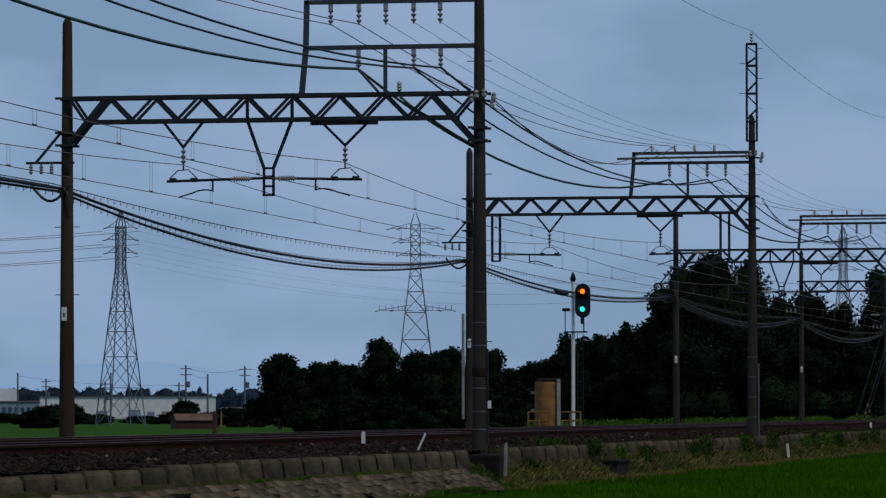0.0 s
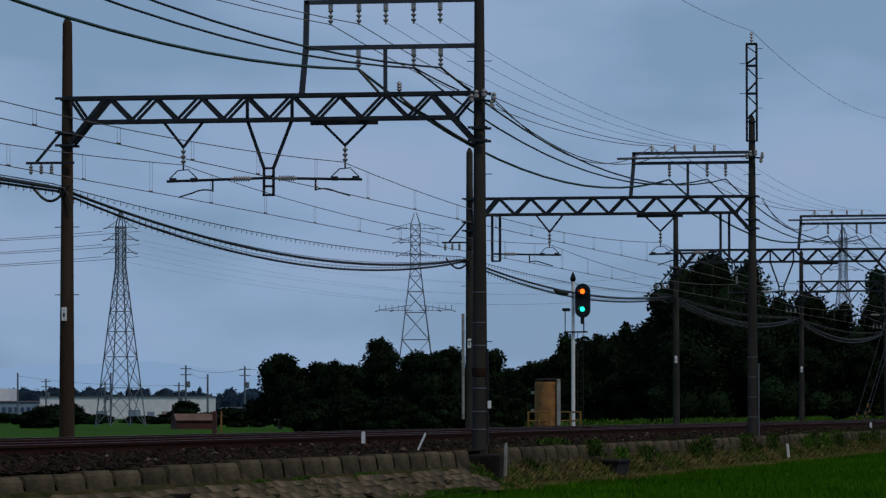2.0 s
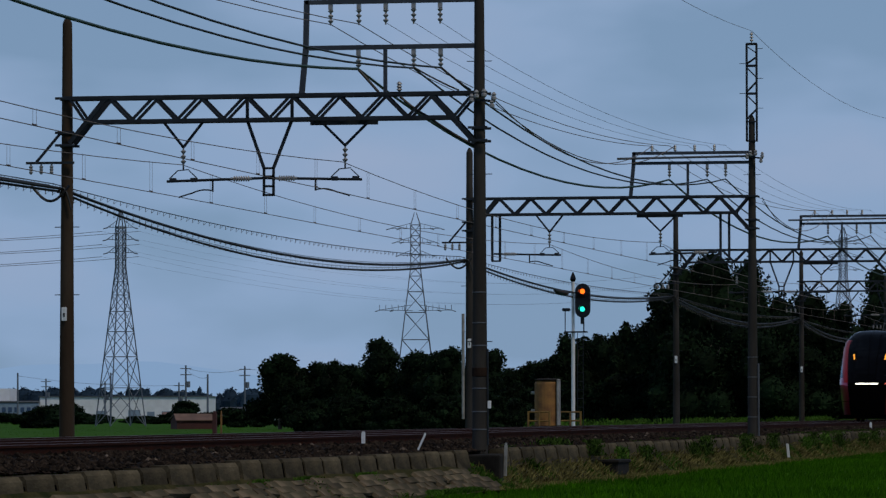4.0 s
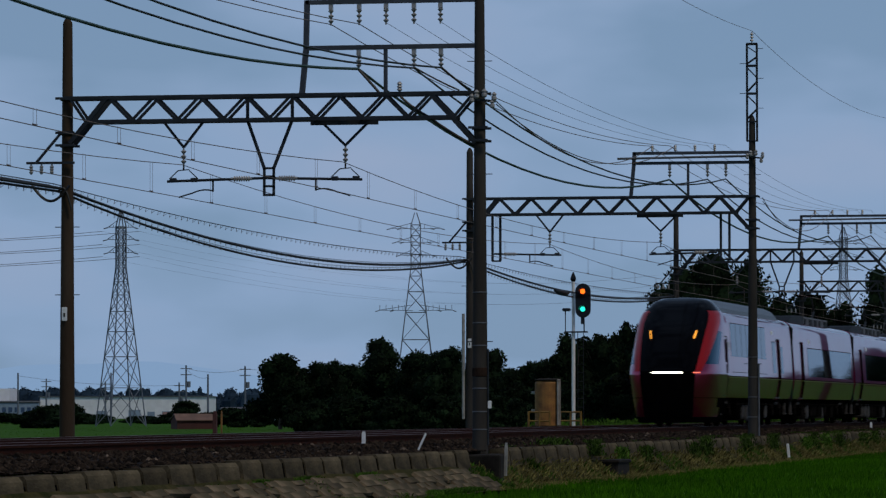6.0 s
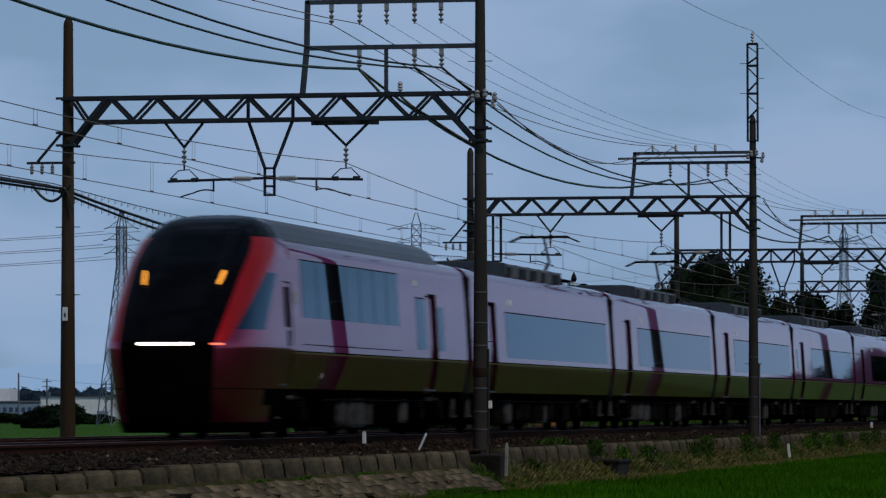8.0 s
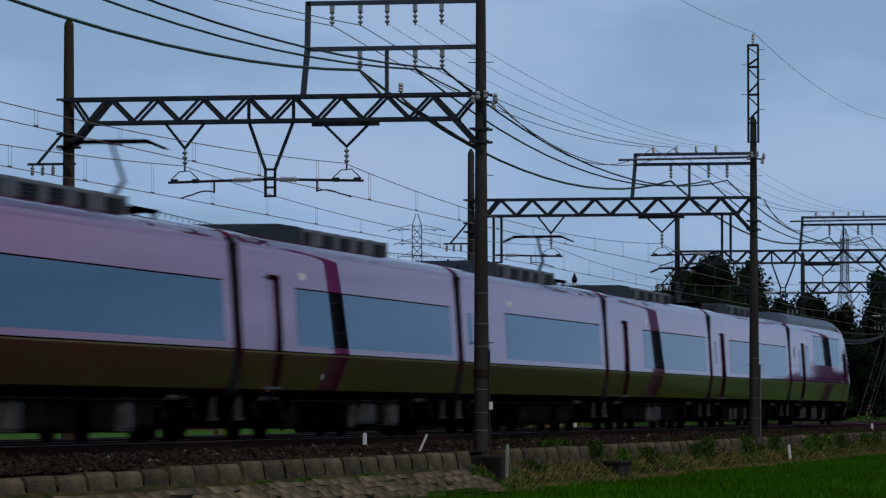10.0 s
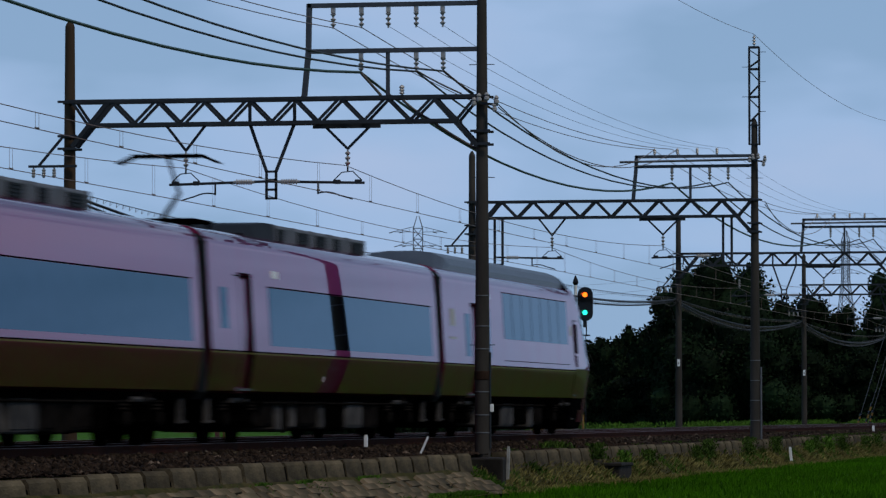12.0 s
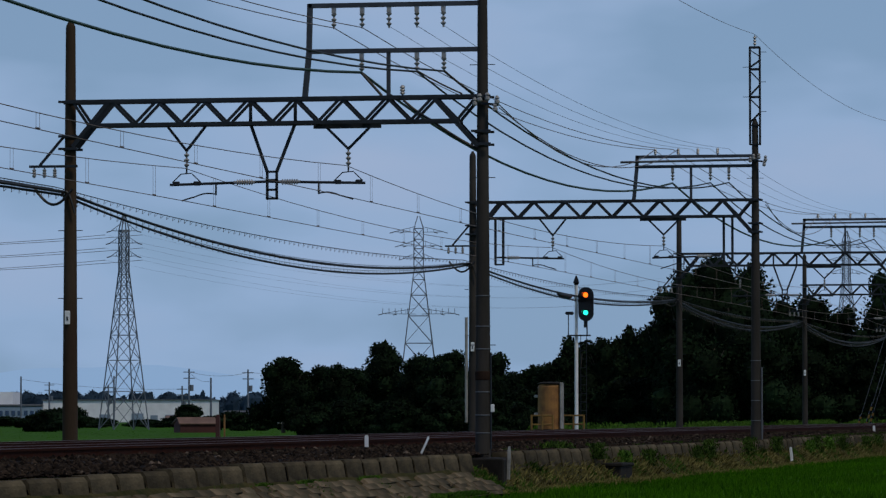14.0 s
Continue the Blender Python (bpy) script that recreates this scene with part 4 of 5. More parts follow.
scatter("field_edge_weeds", 9000, 19, clumps(-31, -28, 60, 160, 250, .5), blades(.22, .025, .2), WEED, "green grass along the far field edge", "grass")


# ---- small trackside things ----
def stake(name, x, y, z, h, w, mat, label, lean=0.0, foot=None, fh=0.0):
    th = empty(name, x, y, z, label, name.replace("_", " "))
    bm = bm_new()
    bar(bm, (0, 0, fh), (lean, 0, h * .93), w, w * .7)
    bar(bm, (lean * .97, 0, h * .92), (lean, 0, h), w * .75, w * .5)
    part("plate", bm, mat, th)
    if foot:
        bm = bm_new()
        bar(bm, (0, 0, -.15), (0, 0, fh + .02), w * .6, w * .5)
        part("stem", bm, foot, th)


stake("marker_post", -18.07, 86.87, -.26, .36, .085, WHITE, "short white marker plate on a dark stem", 0, STEEL, .13)
stake("marker_post", -17.0, 86.9, -.28, .35, .05, WHITE, "leaning pale metal stake in the ballast", .14, STEEL, .02)
stake("marker_post", -15.88, 90.2, -.80, .66, .075, CREAM, "pale weathered boundary stake", .02)
stake("marker_post", -15.75, 139.15, -.93, .42, .1, WHITE, "pale weathered boundary stake", -.04)
stake("marker_post", -17.5, 183.7, -.28, .3, .12, WHITE, "short white marker post beside the wall")
stake("fence_post", -27.0, 111.6, -.5, 1.0, .13, SHEDWALL, "dark wooden post at the field edge")
stake("fence_post", -27.0, 112.3, -.5, 1.0, .05, OCHRE, "thin ochre post at the field edge")


def pole_extras(y, kind):
    """Plates, pipe and steel bands on the gantry poles."""
    for x, z, w in ((POLE_L + .02, 2.55, .055),) if kind != 1 else ((POLE_L - .01, 2.5, .055),):
        bm = bm_new()
        box(bm, -w, w, -.012, .012, -.14, .14, .006)
        ob = part("number_plate", bm, WHITE)
        ob.matrix_basis = pose(x, y - .185, z)
        tagged(ob, "small white plate on a gantry pole", "plate", "plates on the poles")
        bm = bm_new()
        box(bm, -w * .3, w * .3, -.004, .004, -.06, .02)
        part("mark", bm, STEEL, ob).location = (0, -.015, 0)


for k in range(4):
    pole_extras(GANTRY_Y + GANTRY_STEP * k, k + 1)


def strap_set(x, y, zs):
    for z in zs:
        bm = bm_new()
        r = .166 - .0068 * (z + .5)
        turned(bm, [(r, -.012), (r + .008, -.008), (r + .008, .008), (r, .012)], 18)
        ob = part("pole_strap", bm, STEEL_L)
        ob.matrix_basis = pose(x, y, z)
        tagged(ob, "thin steel strap round a gantry pole", "strap", "straps on the poles")


bm = bm_new()
turned(bm, [(.158, -.09), (.166, -.08), (.166, .08), (.158, .09)], 18)
ob = part("pole_band", bm, BANDING)
ob.matrix_basis = pose(POLE_R, GANTRY_Y, 1.28)
tagged(ob, "rusty dark band round a gantry pole", "band")
strap_set(POLE_R, GANTRY_Y, (.12, .48, .95, 1.35, 1.82, 2.28, 2.9))
strap_set(POLE_R, GANTRY_Y + GANTRY_STEP, (.3, .9, 1.5, 2.1))
bm = bm_new()
box(bm, -.04, .04, -.02, .02, -.08, .08, .01)
ob = part("junction_plate", bm, WHITE)
ob.matrix_basis = pose(POLE_R + .2, GANTRY_Y - .05, .62)
tagged(ob, "small white plate with illegible marks on a pole", "plate")
bm = bm_new()
rod(bm, (0, 0, -.2), (0, 0, 1.75), .02)
ob = part("cable_pipe", bm, STEEL)
ob.matrix_basis = pose(POLE_R + .17, GANTRY_Y - .05, 0)
tagged(ob, "thin dark cable pipe on a gantry pole", "pipe")
bm = bm_new()
rod(bm, (0, 0, .25), (0, 0, 3.45), .045, seg=10)
ob = part("cable_pipe", bm, CREAM)
ob.matrix_basis = pose(POLE_L - .19, GANTRY_Y + GANTRY_STEP - .1, 0)
tagged(ob, "pale cable riser pipe strapped to a gantry pole", "pipe")
bm = bm_new()
rod(bm, (0, 0, -.3), (0, 0, 1.9), .03, seg=8)
ob = part("cable_pipe", bm, STEEL_L)
ob.matrix_basis = pose(POLE_R + .18, GANTRY_Y + GANTRY_STEP - .05, 0)
tagged(ob, "pale cable riser pipe strapped to a gantry pole", "pipe")


def signal():
    th = empty("railway_signal", -25.5, 158.6, -.28, "two-lamp railway signal with orange and green lit on a white post", "signal")
    bm = bm_new()
    turned(bm, [(.066, 0), (.066, 3.2), (.055, 3.25), (.055, 5.35)], 12)
    part("post", bm, WHITE, th)
    bm = bm_new()
    turned(bm, [(.02, 5.22), (.11, 5.37), (.09, 5.45), (.02, 5.62)], 8)
    part("finial", bm, BLACKP, th)
    bm = bm_new()
    prof = [(.27 * math.cos(a), .33 + .27 * math.sin(a)) for a in np.linspace(0, math.pi, 9)] + [(.27 * math.cos(a), -.33 + .27 * math.sin(a)) for a in np.linspace(math.pi, 2 * math.pi, 9)]
    a = [bm.verts.new((.36 + x, -.14, 4.62 + z)) for x, z in prof]
    b = [bm.verts.new((.36 + x, -.06, 4.62 + z)) for x, z in prof]
    bm.faces.new(a)
    bm.faces.new(b[::-1])
    for i in range(len(a)):
        bm.faces.new((a[i], b[i], b[(i + 1) % len(a)], a[(i + 1) % len(a)]))
    head = part("signal_head", bm, BLACKP, th, "black oval backing board")
    for z, m, nm in ((.32, LAMP_O, "orange lit lamp"), (-.3, LAMP_G, "green lit lamp")):
        bm = bm_new()
        rod(bm, (.36, -.15, 4.62 + z), (.36, -.2, 4.62 + z), .085, seg=16)
        part("lamp", bm, m, head, nm)
        bm = bm_new()
        for i in range(8):
            t0, t1 = math.pi * i / 8, math.pi * (i + 1) / 8
            q = [(.36 + .12 * math.cos(t), 4.62 + z + .12 * math.sin(t)) for t in (t0, t1)]
            bm.faces.new([bm.verts.new(p) for p in ((q[0][0], -.14, q[0][1]), (q[1][0], -.14, q[1][1]), (q[1][0], -.38, q[1][1]), (q[0][0], -.38, q[0][1]))])
        bmesh.ops.remove_doubles(bm, verts=bm.verts, dist=1e-4)
        bmesh.ops.solidify(bm, geom=bm.faces[:], thickness=.01)
        part("hood", bm, BLACKP, head)
    bm = bm_new()
    box(bm, -.3, .5, -.12, .1, 3.5, 3.55)
    box(bm, .28, .4, -.1, .0, 3.8, 4.05)
    bar(bm, (.38, 0, 3.52), (.38, 0, 3.9), .04, .04)
    bar(bm, (-.28, 0, 3.5), (-.28, 0, 4.3), .03, .03)
    box(bm, -.38, -.1, -.1, .1, 4.25, 4.36, .03)
    part("platform", bm, STEEL, th)
    bm = bm_new()
    for s in (.14, .34):
        rod(bm, (s, .1, .1), (s, .1, 3.5), .012, seg=5)
    for i in range(11):
        rod(bm, (.14, .1, .3 + i * .3), (.34, .1, .3 + i * .3), .01, seg=5)
    part("ladder", bm, STEEL, th)


def relay_drum():
    th = empty("relay_cabinet", -25.42, 152.6, -.3, "ochre rounded steel trackside cabinet with pale edge plates", "cabinet")
    bm = bm_new()
    turned(bm, [(.43, .28), (.43, 1.72), (.38, 1.8), (.1, 1.83)], 24)
    part("body", bm, OCHRE, th, smooth=False)
    bm = bm_new()
    box(bm, .37, .44, -.35, .1, .3, 1.86, .02)
    part("edge_plate", bm, CREAM, th)
    bm = bm_new()
    turned(bm, [(.44, 1.81), (.45, 1.84), (.3, 1.88), (.05, 1.89)], 24)
    part("lid", bm, DARKCON, th)
    for z in (.75, 1.35):
        bm = bm_new()
        box(bm, -.54, -.4, -.14, .05, z, z + .1, .02)
        part("hinge", bm, CREAM, th)
    bm = bm_new()
    box(bm, -.5, .55, -.5, .5, -.1, .3, .02)
    part("base", bm, CONCRETE, th)


def low_fence(x, y):
    th = empty("guard_rail", x, y, -.3, "low yellow painted guard rail beside the cabinet", "guard rail", "yellow guard rails")
    for dx in (0, .36, .72):
        bm = bm_new()
        rod(bm, (dx, 0, -.05), (dx, 0, .78), .035)
        part("post", bm, YELLOW, th)
    for z in (.45, .75):
        bm = bm_new()
        rod(bm, (0, 0, z), (.72, 0, z), .028)
        part("rail", bm, YELLOW, th)


signal()
relay_drum()
low_fence(-25.95, 151.9)
low_fence(-25.55, 156.0)
for i, (dx, h) in enumerate(((0, .85), (.5, 1.5), (.72, 1.1))):
    th = empty("guy_wire_guard", -25.95 + dx * .9, 262.0, -.4, "yellow and black striped guy wire guard", "guy guard", "striped guy guards")
    for k in range(7):
        bm = bm_new()
        z0, z1 = h * k / 7, h * (k + 1) / 7
        rod(bm, (z0 * .32, 0, z0), (z1 * .32, 0, z1), .055, seg=8)
        part("stripe", bm, YELLOW if k % 2 else BLACKP, th)
    bm = bm_new()
    rod(bm, (h * .32, 0, h), (h * .32 + 1.6, 0, h + 5.2), .012, seg=5)
    part("guy_wire", bm, THINWIRE, th)


# ---- wires ----
def wire(name, pts, r, mat, label, group="", sag=.3, n=14):
    """One wire through its supports; sag is one value or one for each span."""
    sags = sag if isinstance(sag, (tuple, list)) else [sag] * (len(pts) - 1)
    line = [Vector(pts[0])]
    for p, q, g in zip(pts, pts[1:], sags):
        line += wire_points(p, q, g, n)[1:]
    return tagged(part(name, tube(bm_new(), line, r), mat), label, "wire", group)


GY = [GANTRY_Y + GANTRY_STEP * k for k in range(-1, 6)]


def catenary(x, zm, sag, zc):
    wire("messenger_wire", [(x, y, zm) for y in GY], .0085, WIRE, "thin weathered messenger wire of the overhead line", "overhead line", sag)
    wire("contact_wire", [(x, y, zc) for y in GY], .0085, WIRE, "thin weathered contact wire of the overhead line", "overhead line", .02)
    th = empty("dropper_wires", x, 0, 0, "thin dropper wires between messenger and contact wire", "wire", "overhead line")
    for a, b in zip(GY, GY[1:]):
        for i in range(9):
            t = (i + .5) / 9
            y = a + (b - a) * t
            bm = bm_new()
            z0, z1 = zc - .08 * t * (1 - t), zm - 4 * sag * t * (1 - t)
            for d in (-.1, .1):
                rod(bm, (0, y + d, z0), (0, y + d, z1 + .02), .0035, seg=4)
            rod(bm, (0, y - .12, z0 + .02), (0, y + .12, z0 + .02), .012, seg=5)
            part("dropper", bm, WIRE, th)


catenary(-19.5, 5.58, .40, 4.945)
catenary(-22.88, 5.56, .385, 4.885)
for x, r, mat, sag in ((-19.18, .03, GREENWIRE, (.82, 1.06, .9, .9, .9, .9)), (-18.02, .021, CABLE, (.74, .95, .9, .9, .9, .9)), (-17.46, .021, CABLE, (.70, .97, .9, .9, .9, .9))):
    wire("feeder_cable", [(x, y, 7.48) for y in GY], r, mat, "thick dark feeder cable hung between gantries", "feeders", sag)
for x in (-19.75, -19.16):
    wire("feeder_wire", [(x, GY[0], 8.4), (x, GY[1], 8.4), (x, GY[2], 8.5), (x, GY[3], 8.5), (x, GY[4], 8.5)], .010, WIRE, "feeder wire between gantries", "feeders", .54)
for x in (-18.6, -18.02, -17.47):
    wire("feeder_wire", [(x, GY[1], 8.42), (x, GY[2], 8.5), (x, GY[3], 8.5), (x, GY[4], 8.5)], .005, THINWIRE, "thin feeder wire between gantries", "feeders", .5)
for a, b in (((-16.32, GY[1], 6.78), (-19.7, GY[2], 8.5)), ((-16.32, GY[1], 6.72), (-19.0, GY[2], 8.5)), ((-16.35, GY[2], 6.9), (-19.7, GY[3], 8.5)), ((-16.35, GY[2], 6.8), (-19.0, GY[3], 8.5))):
    wire("link_wire", [a, b], .012, WIRE, "dark wire from a pole to the next gantry", "feeders", .86)
wire("jumper_cable", [(-19.18, GY[1], 7.48), (-18.75, GY[1], 7.0)], .03, CABLE, "short dark jumper cable on a gantry", "feeders", .0, 4)
wire("jumper_cable", [(-18.3, GY[1], 6.9), (-17.75, GY[1], 6.5), (-16.7, GY[1], 5.85)], .028, CABLE, "dark cable slanting down to a pole", "feeders", .03, 5)
for x0, x1 in ((-18.02, -17.1), (-17.46, -16.85)):
    wire("jumper_cable", [(x0, GY[1], 7.5), (x1, GY[1] + .1, 7.02)], .018, CABLE, "short dark jumper cable on a gantry", "feeders", .02, 4)
wire("shield_wire", [(POLE_R, GY[1], 12.0), (POLE_R, GY[2], 11.95), (POLE_R, GY[3], 12.15), (POLE_R, GY[4], 12.0)], .007, WIRE, "thin shield wire at the mast top", "feeders", .5)
for dx, z, r, sag in ((.1, 5.1, .034, .68), (.06, 5.04, .028, .80), (-.05, 5.2, .010, .31)):
    wire("signal_cable", [(POLE_L - .25 + dx, y, z) for y in GY], r, CABLE, "sagging black signal cable on the far poles", "signal cables", (sag * .12, sag, sag * .72, sag * .9, sag, sag), 18)
for z, sag, drop in ((5.2, .31, .09), (5.12, .62, .11), (5.06, .72, .10)):
    bm = bm_new()
    for a, b in zip(GY[:-2], GY[1:]):
        pts = wire_points((POLE_L - .3, a, z), (POLE_L - .3, b, z), sag * (.12 if a < GANTRY_Y - 1 else .72 if GANTRY_Y + 40 < a < GANTRY_Y + 60 else 1), 84)
        tube(bm, pts, .006, 4)
        for p in pts:
            rod(bm, p, p - Vector((0, .06, drop)), .007, seg=3, caps=False)
            rod(bm, p - Vector((0, .06, drop)), p + Vector((0, .3, 0)), .004, seg=3, caps=False)
    tagged(part("cable_hangers", bm, CABLE), "lashing rings along the signal cables", "cable hangers", kind="stuff")
for y0, z0, y1, z1, r in ((84.5, 5.09, 91.2, 5.11, .034), (154.6, 4.60, 157.4, 4.57, .075)):
    bm = bm_new()
    rod(bm, (0, y0 + .3, z0), (0, y1 - .3, z1), r, seg=10)
    rod(bm, (0, y0, z0), (0, y0 + .3, z0), r * .5, r, 10)
    rod(bm, (0, y1 - .3, z1), (0, y1, z1), r, r * .5, 10)
    splice = part("cable_splice", bm, CABLE)
    splice.location = (POLE_L - .17, 0, 0)
    tagged(splice, "thick black splice sleeve on the signal cables", "cable splice", "cable splices")
for y in GY[1:5]:
    th = empty("cable_loop", POLE_L - .3, y - .2, 5.0, "drooping black cable loop at a pole", "cable", "cable loops")
    bm = bm_new()
    tube(bm, [Vector((-.4 + .8 * i / 12, 0, .15 - .32 * math.sin(math.pi * i / 12))) for i in range(13)], .03)
    part("loop", bm, CABLE, th)
    bm = bm_new()
    tube(bm, [Vector((.15 + .3 * i / 10, 0, .25 * math.sin(math.pi * i / 10) - .35 * i / 10)) for i in range(11)], .025)
    part("loop", bm, CABLE, th)


def pole_insulators(y, up=0.0):
    th = empty("pole_insulators", POLE_R, y, up, "white porcelain insulators bracketed on a gantry pole", "insulators")
    bm = bm_new()
    bar(bm, (-.15, -.2, 6.82), (.36, -.2, 6.76), .05, .05)
    part("bracket", bm, STEEL, th)
    for x, z in ((-.02, 6.9), (-.12, 6.82), (.14, 6.92), (.34, 6.85), (.3, 6.7)):
        bm = bm_new()
        turned(bm, [(.02, -.08), (.055, -.05), (.055, 0), (.03, .02), (.055, .05), (.02, .1)], 10, x, -.24, z)
        part("insulator", bm, PORCELAIN, th)


pole_insulators(GANTRY_Y)
pole_insulators(GANTRY_Y + GANTRY_STEP, 1.32)


# ---- trees ----
def lump(rng, cx, cy, cz, rx, ry, rz, rings=6, seg=9):
    v, f = [], []
    for j in range(rings + 1):
        a = math.pi * j / rings
        for i in range(seg):
            b = 2 * math.pi * i / seg
            k = rng.uniform(.82, 1.08)
            v.append((cx + rx * k * math.sin(a) * math.cos(b), cy + ry * k * math.sin(a) * math.sin(b), cz - rz * k * math.cos(a)))
    for j in range(rings):
        for i in range(seg):
            f.append((j * seg + i, j * seg + (i + 1) % seg, (j + 1) * seg + (i + 1) % seg, (j + 1) * seg + i))
    return v, f


def leaf_cloud(rng, blobs, n, size):
    """Bent leaf sprays over lumpy boughs (x, y, z, rx, ry, rz)."""
    area = np.array([b[3] * b[5] for b in blobs])
    B = np.array(blobs)[rng.choice(len(blobs), n, p=area / area.sum())]
    d = rng.normal(size=(n, 3))
    d /= np.linalg.norm(d, axis=1)[:, None]
    c = B[:, :3] + d * B[:, 3:] * rng.uniform(.86, 1.1, n)[:, None]
    u = d * .4 + rng.normal(size=(n, 3)) * .6
    u /= np.linalg.norm(u, axis=1)[:, None]
    w = np.cross(u, rng.normal(size=(n, 3)))
    w /= np.linalg.norm(w, axis=1)[:, None] + 1e-6
    s = size * rng.uniform(.5, 1.35, n)[:, None]
    v = np.stack([c - u * s * .7, c + w * s * .5, c + u * s, c - w * s * .5], 1).reshape(-1, 3)
    return v.tolist(), np.arange(4 * n).reshape(n, 4).tolist()


def tree(x, y, h, w, seed, low=.0, n=5200, size=.17, mat=LEAF, label="dense dark green broadleaf tree beside the field", name="tree"):
    rng = np.random.default_rng(seed)
    th = empty(name, x, y, -1.1, label, name, {"tree": "trees behind the railway", "shrub": "shrubs behind the railway"}.get(name, "hedges in the fields"))
    if name == "tree":
        bm = bm_new()
        rod(bm, (0, 0, -.1), (rng.uniform(-.2, .2), 0, h * .6), .03 * h, .014 * h, 10)
        for i in range(6):
            a = rng.uniform(0, 6.28)
            rod(bm, (0, 0, h * rng.uniform(.2, .45)), (math.cos(a) * w * .32, math.sin(a) * w * .32, h * rng.uniform(.5, .85)), .012 * h, .004 * h, 6)
        part("trunk", bm, BARK, th)
    blobs = [(0, 0, h * (.52 + low * .3), w * .33, w * .33, h * (.40 - low * .2))]
    for i in range(16):
        a, q = rng.uniform(0, 6.28), (i + rng.random()) / 16
        rad = w * .5 * math.sqrt(max(.05, 1 - (max(0, q - .3) / .76) ** 2)) * rng.uniform(.5, .88)
        b = rng.uniform(.13, .22)
        z = h * (.10 + low * .5 + (.80 - low * .5) * q)
        blobs.append((math.cos(a) * rad, math.sin(a) * rad, z, w * b, w * b, min(h * b * .8, h - z)))
    v, f = [], []
    for b in blobs:
        vv, ff = lump(rng, *b[:3], *(c * .86 for c in b[3:]))
        f += [tuple(i + len(v) for i in q) for q in ff]
        v += vv
    vv, ff = leaf_cloud(rng, blobs, n, size)
    f += [tuple(i + len(v) for i in q) for q in ff]
    v += vv
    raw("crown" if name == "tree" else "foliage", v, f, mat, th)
    return th


def aside(depth, across):
    """A place that far along the line of sight and across it."""
    a = radians(YAW)
    return -depth * math.sin(a) + across * math.cos(a), depth * math.cos(a) + across * math.sin(a)


# depth, across, height, width
WOOD = ((400, -14.2, 6.6, 5.4), (402, -11.4, 5.9, 4.8), (398, -9.0, 5.9, 4.8), (410, -5.6, 8.1, 6.2), (412, -8.0, 5.8, 5.2), (405, -2.2, 6.9, 5.4),
        (400, .8, 7.2, 5.6), (404, 3.6, 7.0, 5.0), (398, -12.6, 4.0, 5.0), (396, 2.8, 4.0, 5.4),
        (470, 7.0, 6.3, 6.0), (470, 10.0, 6.6, 5.0), (340, 5.8, 3.6, 4.6),
        (330, 7.8, 5.6, 3.6), (332, 9.4, 7.2, 4.0), (332, 11.6, 7.3, 4.6), (330, 13.8, 7.9, 4.2), (322, 15.6, 10.4, 4.8), (318, 17.6, 12.3, 6.4),
        (316, 19.6, 12.6, 7.0), (318, 21.4, 12.3, 6.0), (326, 9.0, 3.6, 5.0), (324, 13.2, 4.2, 5.6), (310, 17.0, 7.5, 6.4), (310, 21.2, 7.5, 6.0),
        (322, 23.2, 7.8, 4.2), (330, 25.8, 10.4, 5.4), (330, 28.2, 9.6, 5.0), (326, 31.0, 11.8, 5.4), (318, 24.6, 6.0, 5.8), (318, 28.6, 6.4, 5.8), (318, 32.0, 6.8, 5.4))
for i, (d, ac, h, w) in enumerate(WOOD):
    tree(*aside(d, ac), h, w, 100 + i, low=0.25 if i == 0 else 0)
for i, (x, y, h, w) in enumerate(((3.5, 335, 6.0, 4.6), (.6, 337, 7.0, 4.6), (-2.2, 338, 8.2, 5), (-5.5, 342, 9.0, 5.4), (-8, 344, 8.2, 5), (-10.5, 346, 9.4, 5.2), (-14, 350, 9.0, 5.2))):
    tree(x, y, h, w, 200 + i, n=2500)
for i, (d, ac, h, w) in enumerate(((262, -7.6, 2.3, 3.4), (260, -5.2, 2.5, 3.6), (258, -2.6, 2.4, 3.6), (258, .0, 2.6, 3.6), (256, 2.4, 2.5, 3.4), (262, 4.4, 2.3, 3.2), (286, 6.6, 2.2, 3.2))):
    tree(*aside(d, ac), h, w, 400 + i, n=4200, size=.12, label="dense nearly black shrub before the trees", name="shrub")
for i, (d, ac, h, w) in enumerate(((432, -36.2, 2.4, 6.2), (436, -38.5, 1.9, 4.0), (520, -29.4, 2.8, 3.8), (450, -20.6, 1.9, 4.6), (452, -23.0, 1.5, 3.6), (455, -17.8, 1.7, 4.4), (560, -53.0, 1.4, 7.5), (575, -49.0, 1.2, 6.0), (560, -43.5, 1.3, 6.5), (580, -38.0, 1.0, 6.0), (570, -33.5, 1.2, 5.5), (560, -26.5, 1.6, 5.5), (565, -23.0, 1.9, 5.0))):
    tree(*aside(d, ac), h, w, 300 + i, n=2600, label="rounded dark green field hedge", name="hedge")


